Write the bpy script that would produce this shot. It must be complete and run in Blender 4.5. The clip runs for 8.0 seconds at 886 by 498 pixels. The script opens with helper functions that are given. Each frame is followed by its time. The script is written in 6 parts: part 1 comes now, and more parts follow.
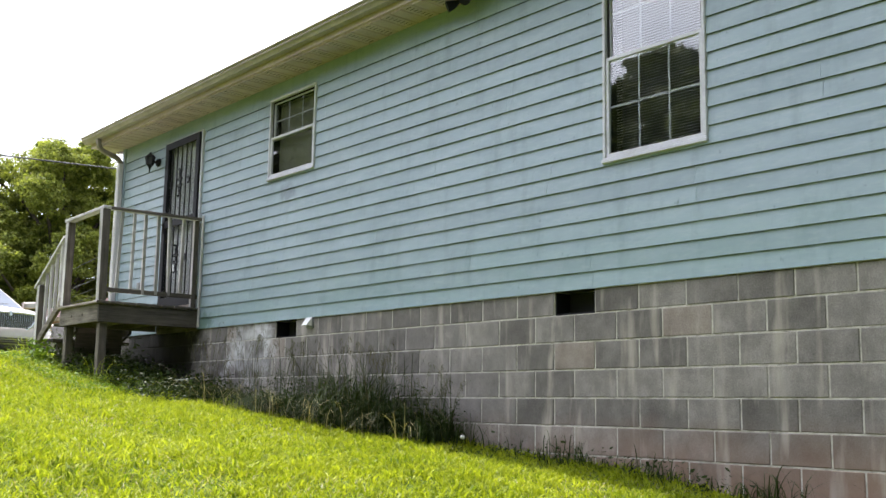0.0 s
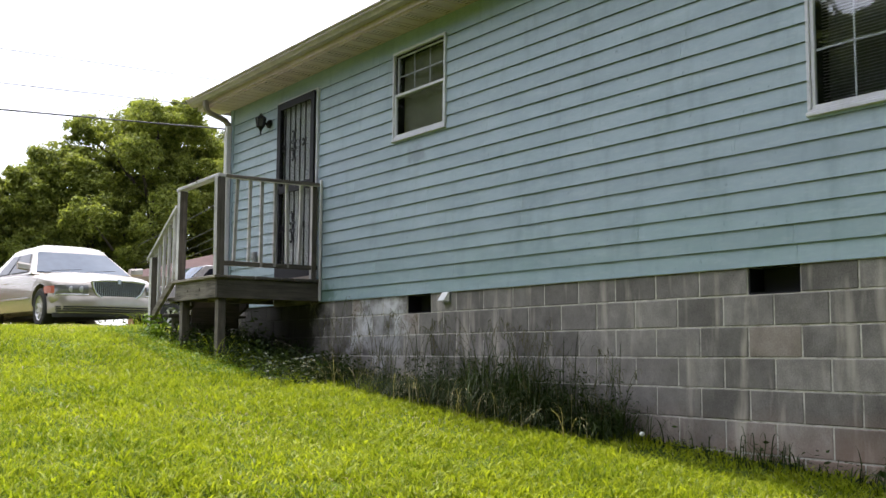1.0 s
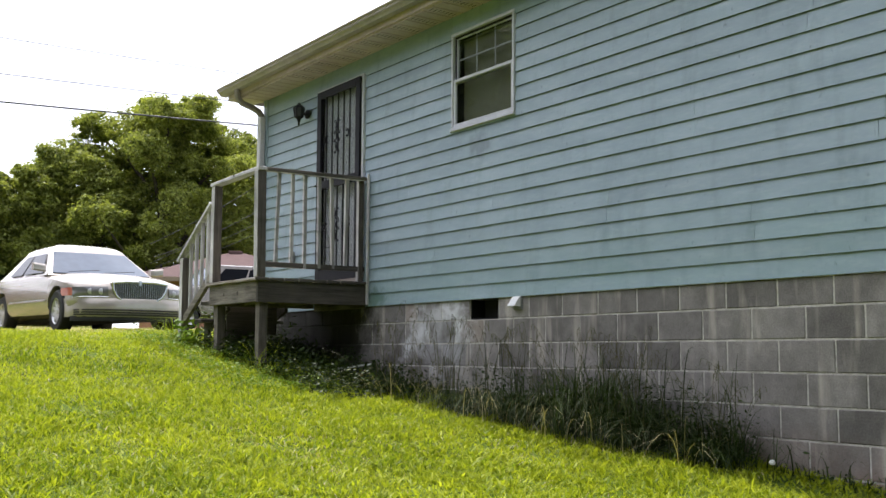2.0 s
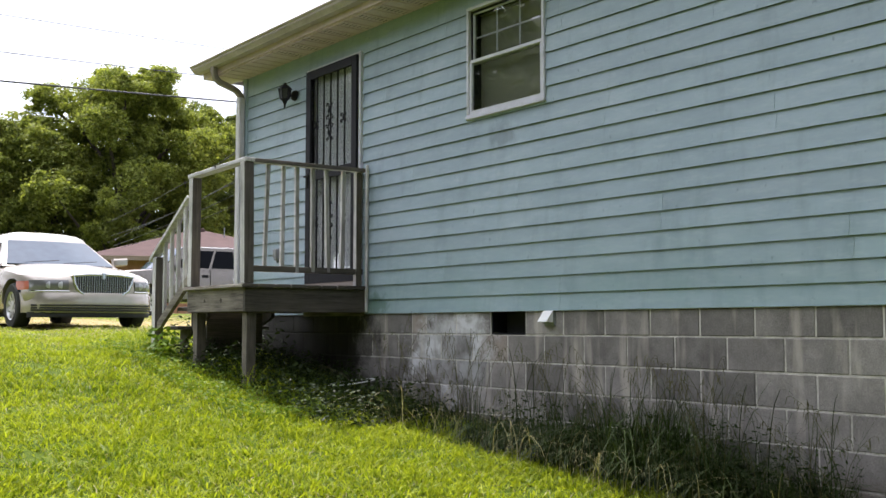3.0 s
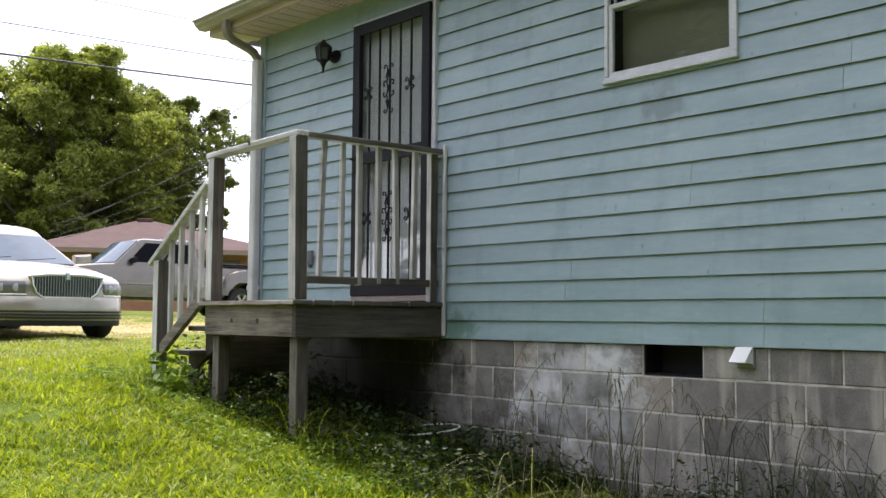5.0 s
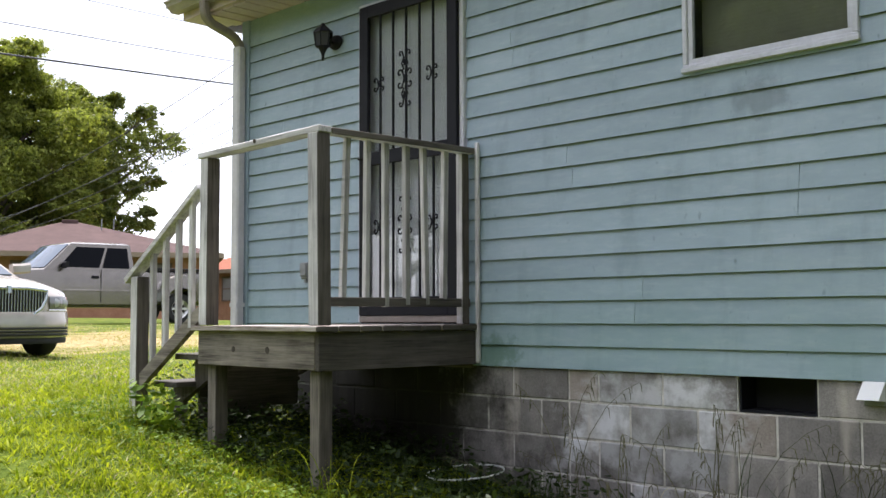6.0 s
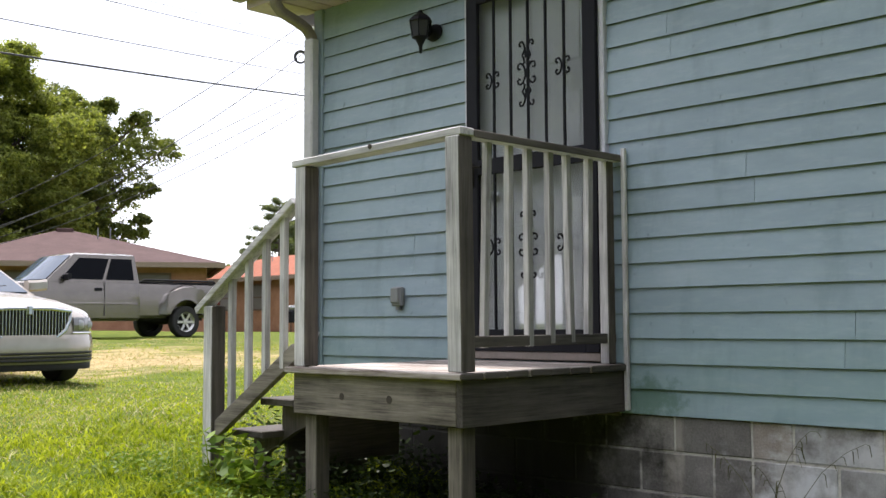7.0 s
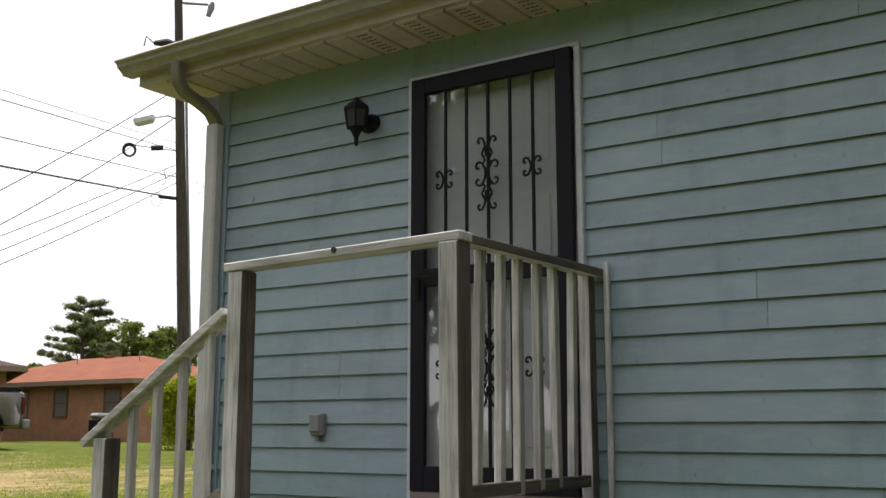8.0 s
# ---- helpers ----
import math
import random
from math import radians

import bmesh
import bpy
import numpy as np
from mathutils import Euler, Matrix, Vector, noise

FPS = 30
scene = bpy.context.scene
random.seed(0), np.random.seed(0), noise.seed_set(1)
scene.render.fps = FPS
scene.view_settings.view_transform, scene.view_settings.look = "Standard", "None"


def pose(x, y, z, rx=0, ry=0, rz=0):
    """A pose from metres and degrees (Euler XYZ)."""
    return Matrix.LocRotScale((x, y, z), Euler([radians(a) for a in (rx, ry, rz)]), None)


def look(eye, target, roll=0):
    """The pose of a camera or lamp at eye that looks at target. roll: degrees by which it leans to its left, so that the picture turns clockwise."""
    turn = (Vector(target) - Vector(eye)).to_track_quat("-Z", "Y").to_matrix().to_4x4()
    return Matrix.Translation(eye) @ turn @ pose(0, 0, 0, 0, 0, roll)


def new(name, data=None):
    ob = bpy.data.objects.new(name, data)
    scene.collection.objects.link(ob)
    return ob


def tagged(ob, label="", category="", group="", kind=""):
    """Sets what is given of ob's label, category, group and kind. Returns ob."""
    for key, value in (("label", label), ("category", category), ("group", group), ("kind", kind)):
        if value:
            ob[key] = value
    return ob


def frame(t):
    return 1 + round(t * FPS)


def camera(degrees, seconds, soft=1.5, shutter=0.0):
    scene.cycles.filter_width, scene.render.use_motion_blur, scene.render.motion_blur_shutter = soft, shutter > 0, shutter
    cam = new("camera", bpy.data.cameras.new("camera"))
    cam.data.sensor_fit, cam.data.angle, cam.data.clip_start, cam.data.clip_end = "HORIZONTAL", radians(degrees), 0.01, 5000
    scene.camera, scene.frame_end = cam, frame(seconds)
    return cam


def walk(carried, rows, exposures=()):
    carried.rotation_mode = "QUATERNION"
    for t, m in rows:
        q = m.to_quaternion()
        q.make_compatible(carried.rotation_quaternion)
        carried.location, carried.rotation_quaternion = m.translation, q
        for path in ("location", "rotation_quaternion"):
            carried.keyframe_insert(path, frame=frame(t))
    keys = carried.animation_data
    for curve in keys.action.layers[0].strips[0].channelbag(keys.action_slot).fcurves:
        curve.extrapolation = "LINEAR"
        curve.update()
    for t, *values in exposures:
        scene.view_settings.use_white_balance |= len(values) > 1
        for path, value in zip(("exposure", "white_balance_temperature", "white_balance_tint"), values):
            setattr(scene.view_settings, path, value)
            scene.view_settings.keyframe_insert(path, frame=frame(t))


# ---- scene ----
cam = camera(45.4, 8.0)
PATH = [
    (0, (-5.704, -5.595, -0.922), (-4.447, -4.069, -0.62), 1.0),
    (0.5, (-5.636, -5.043, -0.756), (-4.474, -3.43, -0.53), -0.1),
    (1, (-5.561, -4.507, -0.611), (-4.422, -2.875, -0.409), 0.3),
    (1.2, (-5.564, -4.305, -0.668), (-4.446, -2.662, -0.437), 0.7),
    (2.3, (-5.365, -3.078, -0.327), (-4.205, -1.456, -0.165), -0.4),
    (2.5, (-5.272, -2.837, -0.194), (-4.092, -1.228, -0.058), -0.9),
    (3, (-5.214, -2.261, -0.14), (-4.015, -0.667, 0.006), -0.0),
    (3.5, (-5.03, -1.624, -0.098), (-3.792, -0.07, 0.137), 0.2),
    (4, (-4.978, -1.049, -0.142), (-3.784, 0.539, 0.092), 1.0),
    (4.2, (-5.022, -0.774, -0.183), (-3.756, 0.759, 0.029), 2.8),
    (5.3, (-4.724, 0.533, 0.236), (-3.426, 2.05, 0.347), -1.0),
    (5.5, (-4.718, 0.765, 0.277), (-3.408, 2.269, 0.432), -2.6),
    (6, (-4.665, 1.372, 0.263), (-3.264, 2.793, 0.392), -0.2),
    (6.5, (-4.583, 2.002, 0.389), (-3.266, 3.506, 0.424), -0.4),
    (7, (-4.52, 2.651, 0.43), (-3.099, 4.052, 0.571), -0.3),
    (7.5, (-4.453, 3.201, 0.511), (-2.951, 4.497, 0.765), -2.2),
    (8, (-4.377, 3.716, 0.571), (-2.746, 4.824, 0.908), -0.0),
]
walk(cam, [(t, look(eye, target, roll)) for t, eye, target, roll in PATH], [(0.0, 1.18, 6200, 18), (0.6, 0.84, 6200, 18), (1.2, 0.72, 6200, 18), (3.0, 0.80, 6200, 18), (6.5, 0.76, 6200, 18), (7.0, 0.62, 6250, 18), (7.5, 0.20, 6370, 17), (8.0, -0.01, 6700, 15)])

# ---- world, sun ----
SUN_AZ, SUN_EL = 4.8, 61.0      # degrees from +y towards +x, and above the horizon
world = bpy.data.worlds.new("sky")
scene.world = world
world.use_nodes = True
wn, wl = world.node_tree.nodes, world.node_tree.links
wn.clear()
w_out = wn.new("ShaderNodeOutputWorld")
w_bg = wn.new("ShaderNodeBackground")
w_sky = wn.new("ShaderNodeTexSky")
w_sky.sky_type, w_sky.sun_disc = "NISHITA", False
w_sky.sun_elevation, w_sky.sun_rotation = radians(SUN_EL), radians(SUN_AZ)
w_sky.air_density, w_sky.dust_density = 1.0, 2.5
w_co = wn.new("ShaderNodeTexCoord")
w_map = wn.new("ShaderNodeMapping")
w_map.inputs["Scale"].default_value = (2.2, 2.2, 5.0)
w_noise = wn.new("ShaderNodeTexNoise")
w_noise.inputs["Scale"].default_value, w_noise.inputs["Detail"].default_value = 1.3, 6.0
w_ramp = wn.new("ShaderNodeValToRGB")
w_ramp.color_ramp.elements[0].position, w_ramp.color_ramp.elements[1].position = 0.36, 0.62
w_ramp.color_ramp.elements[0].color, w_ramp.color_ramp.elements[1].color = (0.45, 0.45, 0.45, 1), (0.97, 0.97, 0.97, 1)
w_mix = wn.new("ShaderNodeMix")
w_mix.data_type = "RGBA"
# haze and cloud are brighter towards the sun
w_dot = wn.new("ShaderNodeVectorMath")
w_dot.operation = "DOT_PRODUCT"
w_dot.inputs[1].default_value = (math.sin(radians(SUN_AZ)) * math.cos(radians(SUN_EL)), math.cos(radians(SUN_AZ)) * math.cos(radians(SUN_EL)), math.sin(radians(SUN_EL)))
w_rng = wn.new("ShaderNodeMapRange")
w_rng.inputs["From Min"].default_value, w_rng.inputs["From Max"].default_value = -0.1, 0.8
w_rng.inputs["To Min"].default_value, w_rng.inputs["To Max"].default_value = 8.5, 19.0
w_tone = wn.new("ShaderNodeVectorMath")
w_tone.operation = "SCALE"
w_tone.inputs[0].default_value = (0.975, 1.0, 1.03)
wl.new(w_co.outputs["Generated"], w_dot.inputs[0])
wl.new(w_dot.outputs["Value"], w_rng.inputs["Value"])
wl.new(w_rng.outputs["Result"], w_tone.inputs["Scale"])
wl.new(w_tone.outputs[0], w_mix.inputs[7])
wl.new(w_co.outputs["Generated"], w_map.inputs["Vector"])
wl.new(w_map.outputs["Vector"], w_noise.inputs["Vector"])
wl.new(w_noise.outputs["Fac"], w_ramp.inputs["Fac"])
wl.new(w_ramp.outputs["Color"], w_mix.inputs[0])
wl.new(w_sky.outputs["Color"], w_mix.inputs[6])
wl.new(w_mix.outputs[2], w_bg.inputs["Color"])
w_bg.inputs["Strength"].default_value = 0.1
wl.new(w_bg.outputs["Background"], w_out.inputs["Surface"])

sun_data = bpy.data.lights.new("sun", "SUN")
sun_data.energy, sun_data.angle, sun_data.color = 5.0, radians(0.6), (1.0, 0.95, 0.86)
sun = new("sun", sun_data)
az, el = radians(SUN_AZ), radians(SUN_EL)
SUN_WAY = Vector((math.sin(az) * math.cos(el), math.cos(az) * math.cos(el), math.sin(el)))
sun.matrix_world = look(SUN_WAY * 60, (0, 0, 0))

# ---- materials ----
def ramp(nt, fac, stops):
    n = nt.nodes.new("ShaderNodeValToRGB")
    while len(n.color_ramp.elements) < len(stops):
        n.color_ramp.elements.new(0.5)
    for e, (p, c) in zip(n.color_ramp.elements, stops):
        e.position, e.color = p, (*c, 1)
    nt.links.new(fac, n.inputs["Fac"])
    return n.outputs["Color"]


def noise_tex(nt, vec, scale, detail=4.0, rough=0.55, stretch=None):
    if stretch:
        m = nt.nodes.new("ShaderNodeMapping")
        m.inputs["Scale"].default_value = stretch
        nt.links.new(vec, m.inputs["Vector"])
        vec = m.outputs["Vector"]
    n = nt.nodes.new("ShaderNodeTexNoise")
    n.inputs["Scale"].default_value, n.inputs["Detail"].default_value, n.inputs["Roughness"].default_value = scale, detail, rough
    nt.links.new(vec, n.inputs["Vector"])
    return n.outputs["Fac"]


def blend(nt, fac, a, b, how="MIX"):
    n = nt.nodes.new("ShaderNodeMix")
    n.data_type, n.blend_type = "RGBA", how
    for sock, v in ((0, fac), (6, a), (7, b)):
        if isinstance(v, (int, float)):
            n.inputs[sock].default_value = v
        elif isinstance(v, tuple):
            n.inputs[sock].default_value = (*v, 1)
        else:
            nt.links.new(v, n.inputs[sock])
    return n.outputs[2]


def calc(nt, how, a, b=0.0, clamp=False):
    n = nt.nodes.new("ShaderNodeMath")
    n.operation, n.use_clamp = how, clamp
    for k, v in enumerate((a, b)):
        if isinstance(v, (int, float)):
            n.inputs[k].default_value = v
        else:
            nt.links.new(v, n.inputs[k])
    return n.outputs[0]


def material(name, rough=0.6, metal=0.0):
    m = bpy.data.materials.new(name)
    m.use_nodes = True
    nt = m.node_tree
    p = nt.nodes["Principled BSDF"]
    p.inputs["Roughness"].default_value, p.inputs["Metallic"].default_value = rough, metal
    geo = nt.nodes.new("ShaderNodeNewGeometry")
    info = nt.nodes.new("ShaderNodeObjectInfo")
    return m, nt, p, geo, info


def bump(nt, p, height, strength, dist=0.01):
    b = nt.nodes.new("ShaderNodeBump")
    b.inputs["Strength"].default_value, b.inputs["Distance"].default_value = strength, dist
    nt.links.new(height, b.inputs["Height"])
    nt.links.new(b.outputs["Normal"], p.inputs["Normal"])


def mottled(name, dark, light, scale, rough=0.7, metal=0.0, stretch=None, relief=0.2, dist=0.004, per_piece=0.0, fine=None):
    """Two scales of noise between two colours; per_piece: how far pieces differ."""
    m, nt, p, geo, info = material(name, rough, metal)
    pos = geo.outputs["Position"]
    big = noise_tex(nt, pos, scale, 5.0, 0.6, stretch)
    small = noise_tex(nt, pos, fine or scale * 9, 4.0, 0.6, stretch)
    if rough >= 0.9:
        p.inputs["Specular IOR Level"].default_value = 0.15
    fac = calc(nt, "ADD", calc(nt, "MULTIPLY", big, 0.65), calc(nt, "MULTIPLY", small, 0.35))
    col = ramp(nt, fac, ((0.32, dark), (0.68, light)))
    if per_piece:
        r = calc(nt, "ADD", calc(nt, "MULTIPLY", info.outputs["Random"], 2 * per_piece), 1 - per_piece)
        g = nt.nodes.new("ShaderNodeCombineColor")
        for k in range(3):
            nt.links.new(r, g.inputs[k])
        col = blend(nt, 1.0, col, g.outputs[0], "MULTIPLY")
    nt.links.new(col, p.inputs["Base Color"])
    bump(nt, p, fac, relief, dist)
    return m


def plain(name, colour, rough=0.5, metal=0.0, coat=0.0, spec=0.5):
    m, nt, p, geo, info = material(name, rough, metal)
    n = noise_tex(nt, geo.outputs["Position"], 6.0, 5.0)
    nt.links.new(ramp(nt, n, ((0.3, tuple(c * 0.86 for c in colour)), (0.7, colour))), p.inputs["Base Color"])
    p.inputs["Coat Weight"].default_value = coat
    p.inputs["Specular IOR Level"].default_value = spec
    return m


def near(nt, pos, centre, scale, ragged, lift=0.15):
    """A ragged spot round a centre: 1 inside, 0 outside."""
    off = nt.nodes.new("ShaderNodeVectorMath")
    off.operation = "SUBTRACT"
    off.inputs[1].default_value = centre
    nt.links.new(pos, off.inputs[0])
    sc = nt.nodes.new("ShaderNodeVectorMath")
    sc.operation = "MULTIPLY"
    sc.inputs[1].default_value = scale
    nt.links.new(off.outputs[0], sc.inputs[0])
    ln = nt.nodes.new("ShaderNodeVectorMath")
    ln.operation = "LENGTH"
    nt.links.new(sc.outputs[0], ln.inputs[0])
    return calc(nt, "MULTIPLY", calc(nt, "SUBTRACT", calc(nt, "MULTIPLY", ragged, 1.9), calc(nt, "ADD", ln.outputs["Value"], lift), True), 2.5, True)


def siding_material():
    m, nt, p, geo, info = material("siding_vinyl", 0.5)
    pos = geo.outputs["Position"]
    grain = noise_tex(nt, pos, 40.0, 3.0, 0.6, (1, 0.06, 1))
    chalk = noise_tex(nt, pos, 1.7, 7.0, 0.7, (1, 0.7, 2.5))
    streak = noise_tex(nt, pos, 5.0, 5.0, 0.65, (1, 1, 0.25))
    col = ramp(nt, chalk, ((0.3, (0.224, 0.298, 0.344)), (0.55, (0.269, 0.348, 0.396)), (0.8, (0.342, 0.414, 0.460))))
    col = blend(nt, calc(nt, "MULTIPLY", calc(nt, "SUBTRACT", streak, 0.52, True), 1.6), col, (0.10, 0.16, 0.15))
    col = blend(nt, calc(nt, "MULTIPLY", calc(nt, "SUBTRACT", noise_tex(nt, pos, 30.0, 6.0, 0.75, (1, 0.25, 1)), 0.50, True), 1.5, True), col, (0.40, 0.45, 0.49))
    spots = noise_tex(nt, pos, 26.0, 2.0, 0.5, (1, 1, 0.6))
    col = blend(nt, calc(nt, "MULTIPLY", calc(nt, "SUBTRACT", spots, 0.70, True), 5.0, True), col, (0.07, 0.11, 0.10))
    sep = nt.nodes.new("ShaderNodeSeparateXYZ")
    nt.links.new(pos, sep.inputs[0])
    algae = calc(nt, "MULTIPLY", calc(nt, "SUBTRACT", 0.5, calc(nt, "ABSOLUTE", calc(nt, "SUBTRACT", sep.outputs[2], 0.1)), True), calc(nt, "MULTIPLY", noise_tex(nt, pos, 2.2, 5.0), 0.9))
    col = blend(nt, algae, col, (0.11, 0.25, 0.17))
    # a grey smudge under the small window, and green film beside the porch
    col = blend(nt, calc(nt, "MULTIPLY", near(nt, pos, (0.0, 3.90, 1.32), (0.0, 5.0, 7.0), noise_tex(nt, pos, 9.0, 6.0, 0.7)), 0.42), col, (0.10, 0.12, 0.125))
    col = blend(nt, calc(nt, "MULTIPLY", near(nt, pos, (0.0, 5.68, 0.06), (0.0, 3.2, 7.0), noise_tex(nt, pos, 13.0, 6.0, 0.7)), 0.55), col, (0.05, 0.12, 0.06))
    r = calc(nt, "ADD", calc(nt, "MULTIPLY", info.outputs["Random"], 0.14), 0.93)
    g = nt.nodes.new("ShaderNodeCombineColor")
    for k in range(3):
        nt.links.new(r, g.inputs[k])
    nt.links.new(blend(nt, 1.0, col, g.outputs[0], "MULTIPLY"), p.inputs["Base Color"])
    bump(nt, p, calc(nt, "ADD", grain, calc(nt, "MULTIPLY", chalk, 1.5)), 0.25, 0.002)
    return m


def mould_shade_on(nt, pos, col):
    """Black dampness and the porch's shade, both put into the foundation's colour, with a ragged rim."""
    rim_noise = noise_tex(nt, pos, 3.0, 7.0, 0.7)
    return blend(nt, calc(nt, "MULTIPLY", near(nt, pos, (0.0, 7.0, -0.5), (0.0, 0.58, 0.7), rim_noise, 0.0), 0.92), col, (0.024, 0.023, 0.019))


def mortar_material():
    m, nt, p, geo, info = material("mortar", 0.95)
    pos = geo.outputs["Position"]
    col = ramp(nt, noise_tex(nt, pos, 9.0, 6.0, 0.7), ((0.3, (0.23, 0.215, 0.19)), (0.5, (0.46, 0.44, 0.40)), (0.7, (0.64, 0.62, 0.57))))
    p.inputs["Specular IOR Level"].default_value = 0.15
    nt.links.new(mould_shade_on(nt, pos, col), p.inputs["Base Color"])
    bump(nt, p, noise_tex(nt, pos, 60.0, 4.0, 0.7), 0.5, 0.004)
    return m


def block_material():
    m, nt, p, geo, info = material("concrete_block", 0.92)
    pos = geo.outputs["Position"]
    pores = noise_tex(nt, pos, 95.0, 4.0, 0.75)
    blotch = noise_tex(nt, pos, 4.0, 6.0, 0.65)
    col = ramp(nt, calc(nt, "ADD", calc(nt, "MULTIPLY", pores, 0.42), calc(nt, "MULTIPLY", blotch, 0.58)), ((0.32, (0.112, 0.104, 0.098)), (0.5, (0.205, 0.192, 0.181)), (0.66, (0.310, 0.292, 0.275))))
    r = calc(nt, "ADD", calc(nt, "MULTIPLY", info.outputs["Random"], 0.56), 0.68)
    g = nt.nodes.new("ShaderNodeCombineColor")
    for k in range(3):
        nt.links.new(r, g.inputs[k])
    col = blend(nt, 1.0, col, g.outputs[0], "MULTIPLY")
    # a few rusty blocks
    rust = calc(nt, "GREATER_THAN", info.outputs["Random"], 0.965)
    col = blend(nt, calc(nt, "MULTIPLY", rust, 0.16), col, (0.30, 0.17, 0.08))
    # red clay splashed up from the soil
    sep = nt.nodes.new("ShaderNodeSeparateXYZ")
    nt.links.new(pos, sep.inputs[0])
    clay = calc(nt, "MULTIPLY", calc(nt, "SUBTRACT", calc(nt, "SUBTRACT", -0.72, sep.outputs[2]), calc(nt, "MULTIPLY", noise_tex(nt, pos, 2.0, 5.0), 0.4), True), 1.6, True)
    col = blend(nt, clay, col, (0.26, 0.165, 0.115))
    # thin white slurry brushed on in one place
    off = nt.nodes.new("ShaderNodeVectorMath")
    off.operation = "SUBTRACT"
    off.inputs[1].default_value = (0.0, 4.58, -0.33)
    nt.links.new(pos, off.inputs[0])
    sc = nt.nodes.new("ShaderNodeVectorMath")
    sc.operation = "MULTIPLY"
    sc.inputs[1].default_value = (0.0, 1.05, 1.6)
    nt.links.new(off.outputs[0], sc.inputs[0])
    ln = nt.nodes.new("ShaderNodeVectorMath")
    ln.operation = "LENGTH"
    nt.links.new(sc.outputs[0], ln.inputs[0])
    smear = noise_tex(nt, pos, 3.2, 8.0, 0.66, (1, 1, 1.3))
    fac = calc(nt, "MULTIPLY", calc(nt, "SUBTRACT", calc(nt, "MULTIPLY", smear, 1.9), calc(nt, "ADD", ln.outputs["Value"], 0.30), True), 3.4, True)
    fac = calc(nt, "MULTIPLY", fac, ramp(nt, noise_tex(nt, pos, 5.0, 7.0, 0.6), ((0.36, (0.12, 0.12, 0.12)), (0.56, (1.0, 1.0, 1.0)))))
    fac = calc(nt, "MULTIPLY", fac, ramp(nt, info.outputs["Random"], ((0.15, (0.45, 0.45, 0.45)), (0.45, (1.0, 1.0, 1.0)))))
    col = blend(nt, calc(nt, "MULTIPLY", fac, 0.92), col, (0.60, 0.61, 0.63))
    # drips of pale mortar
    drip = noise_tex(nt, pos, 7.0, 3.0, 0.5, (1, 1, 0.16))
    col = blend(nt, calc(nt, "MULTIPLY", calc(nt, "SUBTRACT", drip, 0.555, True), 4.5, True), col, (0.47, 0.43, 0.375))
    mould = noise_tex(nt, pos, 1.6, 7.0, 0.7, (1, 1, 0.7))
    col = blend(nt, calc(nt, "MULTIPLY", calc(nt, "SUBTRACT", mould, 0.54, True), 3.0, True), col, (0.075, 0.074, 0.066))
    # black mould on the blocks by the porch, with the porch's shade painted in
    col = mould_shade_on(nt, pos, col)
    p.inputs["Specular IOR Level"].default_value = 0.2
    nt.links.new(col, p.inputs["Base Color"])
    bump(nt, p, calc(nt, "ADD", pores, blotch), 0.5, 0.004)
    return m


def leaf_material(name, dark, light, glow=0.45, rough=0.5, spec=0.12):
    m = bpy.data.materials.new(name)
    m.use_nodes = True
    nt = m.node_tree
    p = nt.nodes["Principled BSDF"]
    out = nt.nodes["Material Output"]
    geo = nt.nodes.new("ShaderNodeNewGeometry")
    p.inputs["Specular IOR Level"].default_value = spec
    patch = noise_tex(nt, geo.outputs["Position"], 0.9, 5.0)
    fac = calc(nt, "ADD", calc(nt, "MULTIPLY", geo.outputs["Random Per Island"], 0.45), calc(nt, "MULTIPLY", patch, 0.55))
    col = ramp(nt, fac, ((0.15, dark), (0.85, light)))
    nt.links.new(col, p.inputs["Base Color"])
    p.inputs["Roughness"].default_value = rough
    tr = nt.nodes.new("ShaderNodeBsdfTranslucent")
    nt.links.new(blend(nt, 1.0, col, (1.0, 1.0, 0.45), "MULTIPLY"), tr.inputs["Color"])
    mix = nt.nodes.new("ShaderNodeMixShader")
    mix.inputs[0].default_value = glow
    nt.links.new(p.outputs[0], mix.inputs[1])
    nt.links.new(tr.outputs[0], mix.inputs[2])
    nt.links.new(mix.outputs[0], out.inputs["Surface"])
    return m


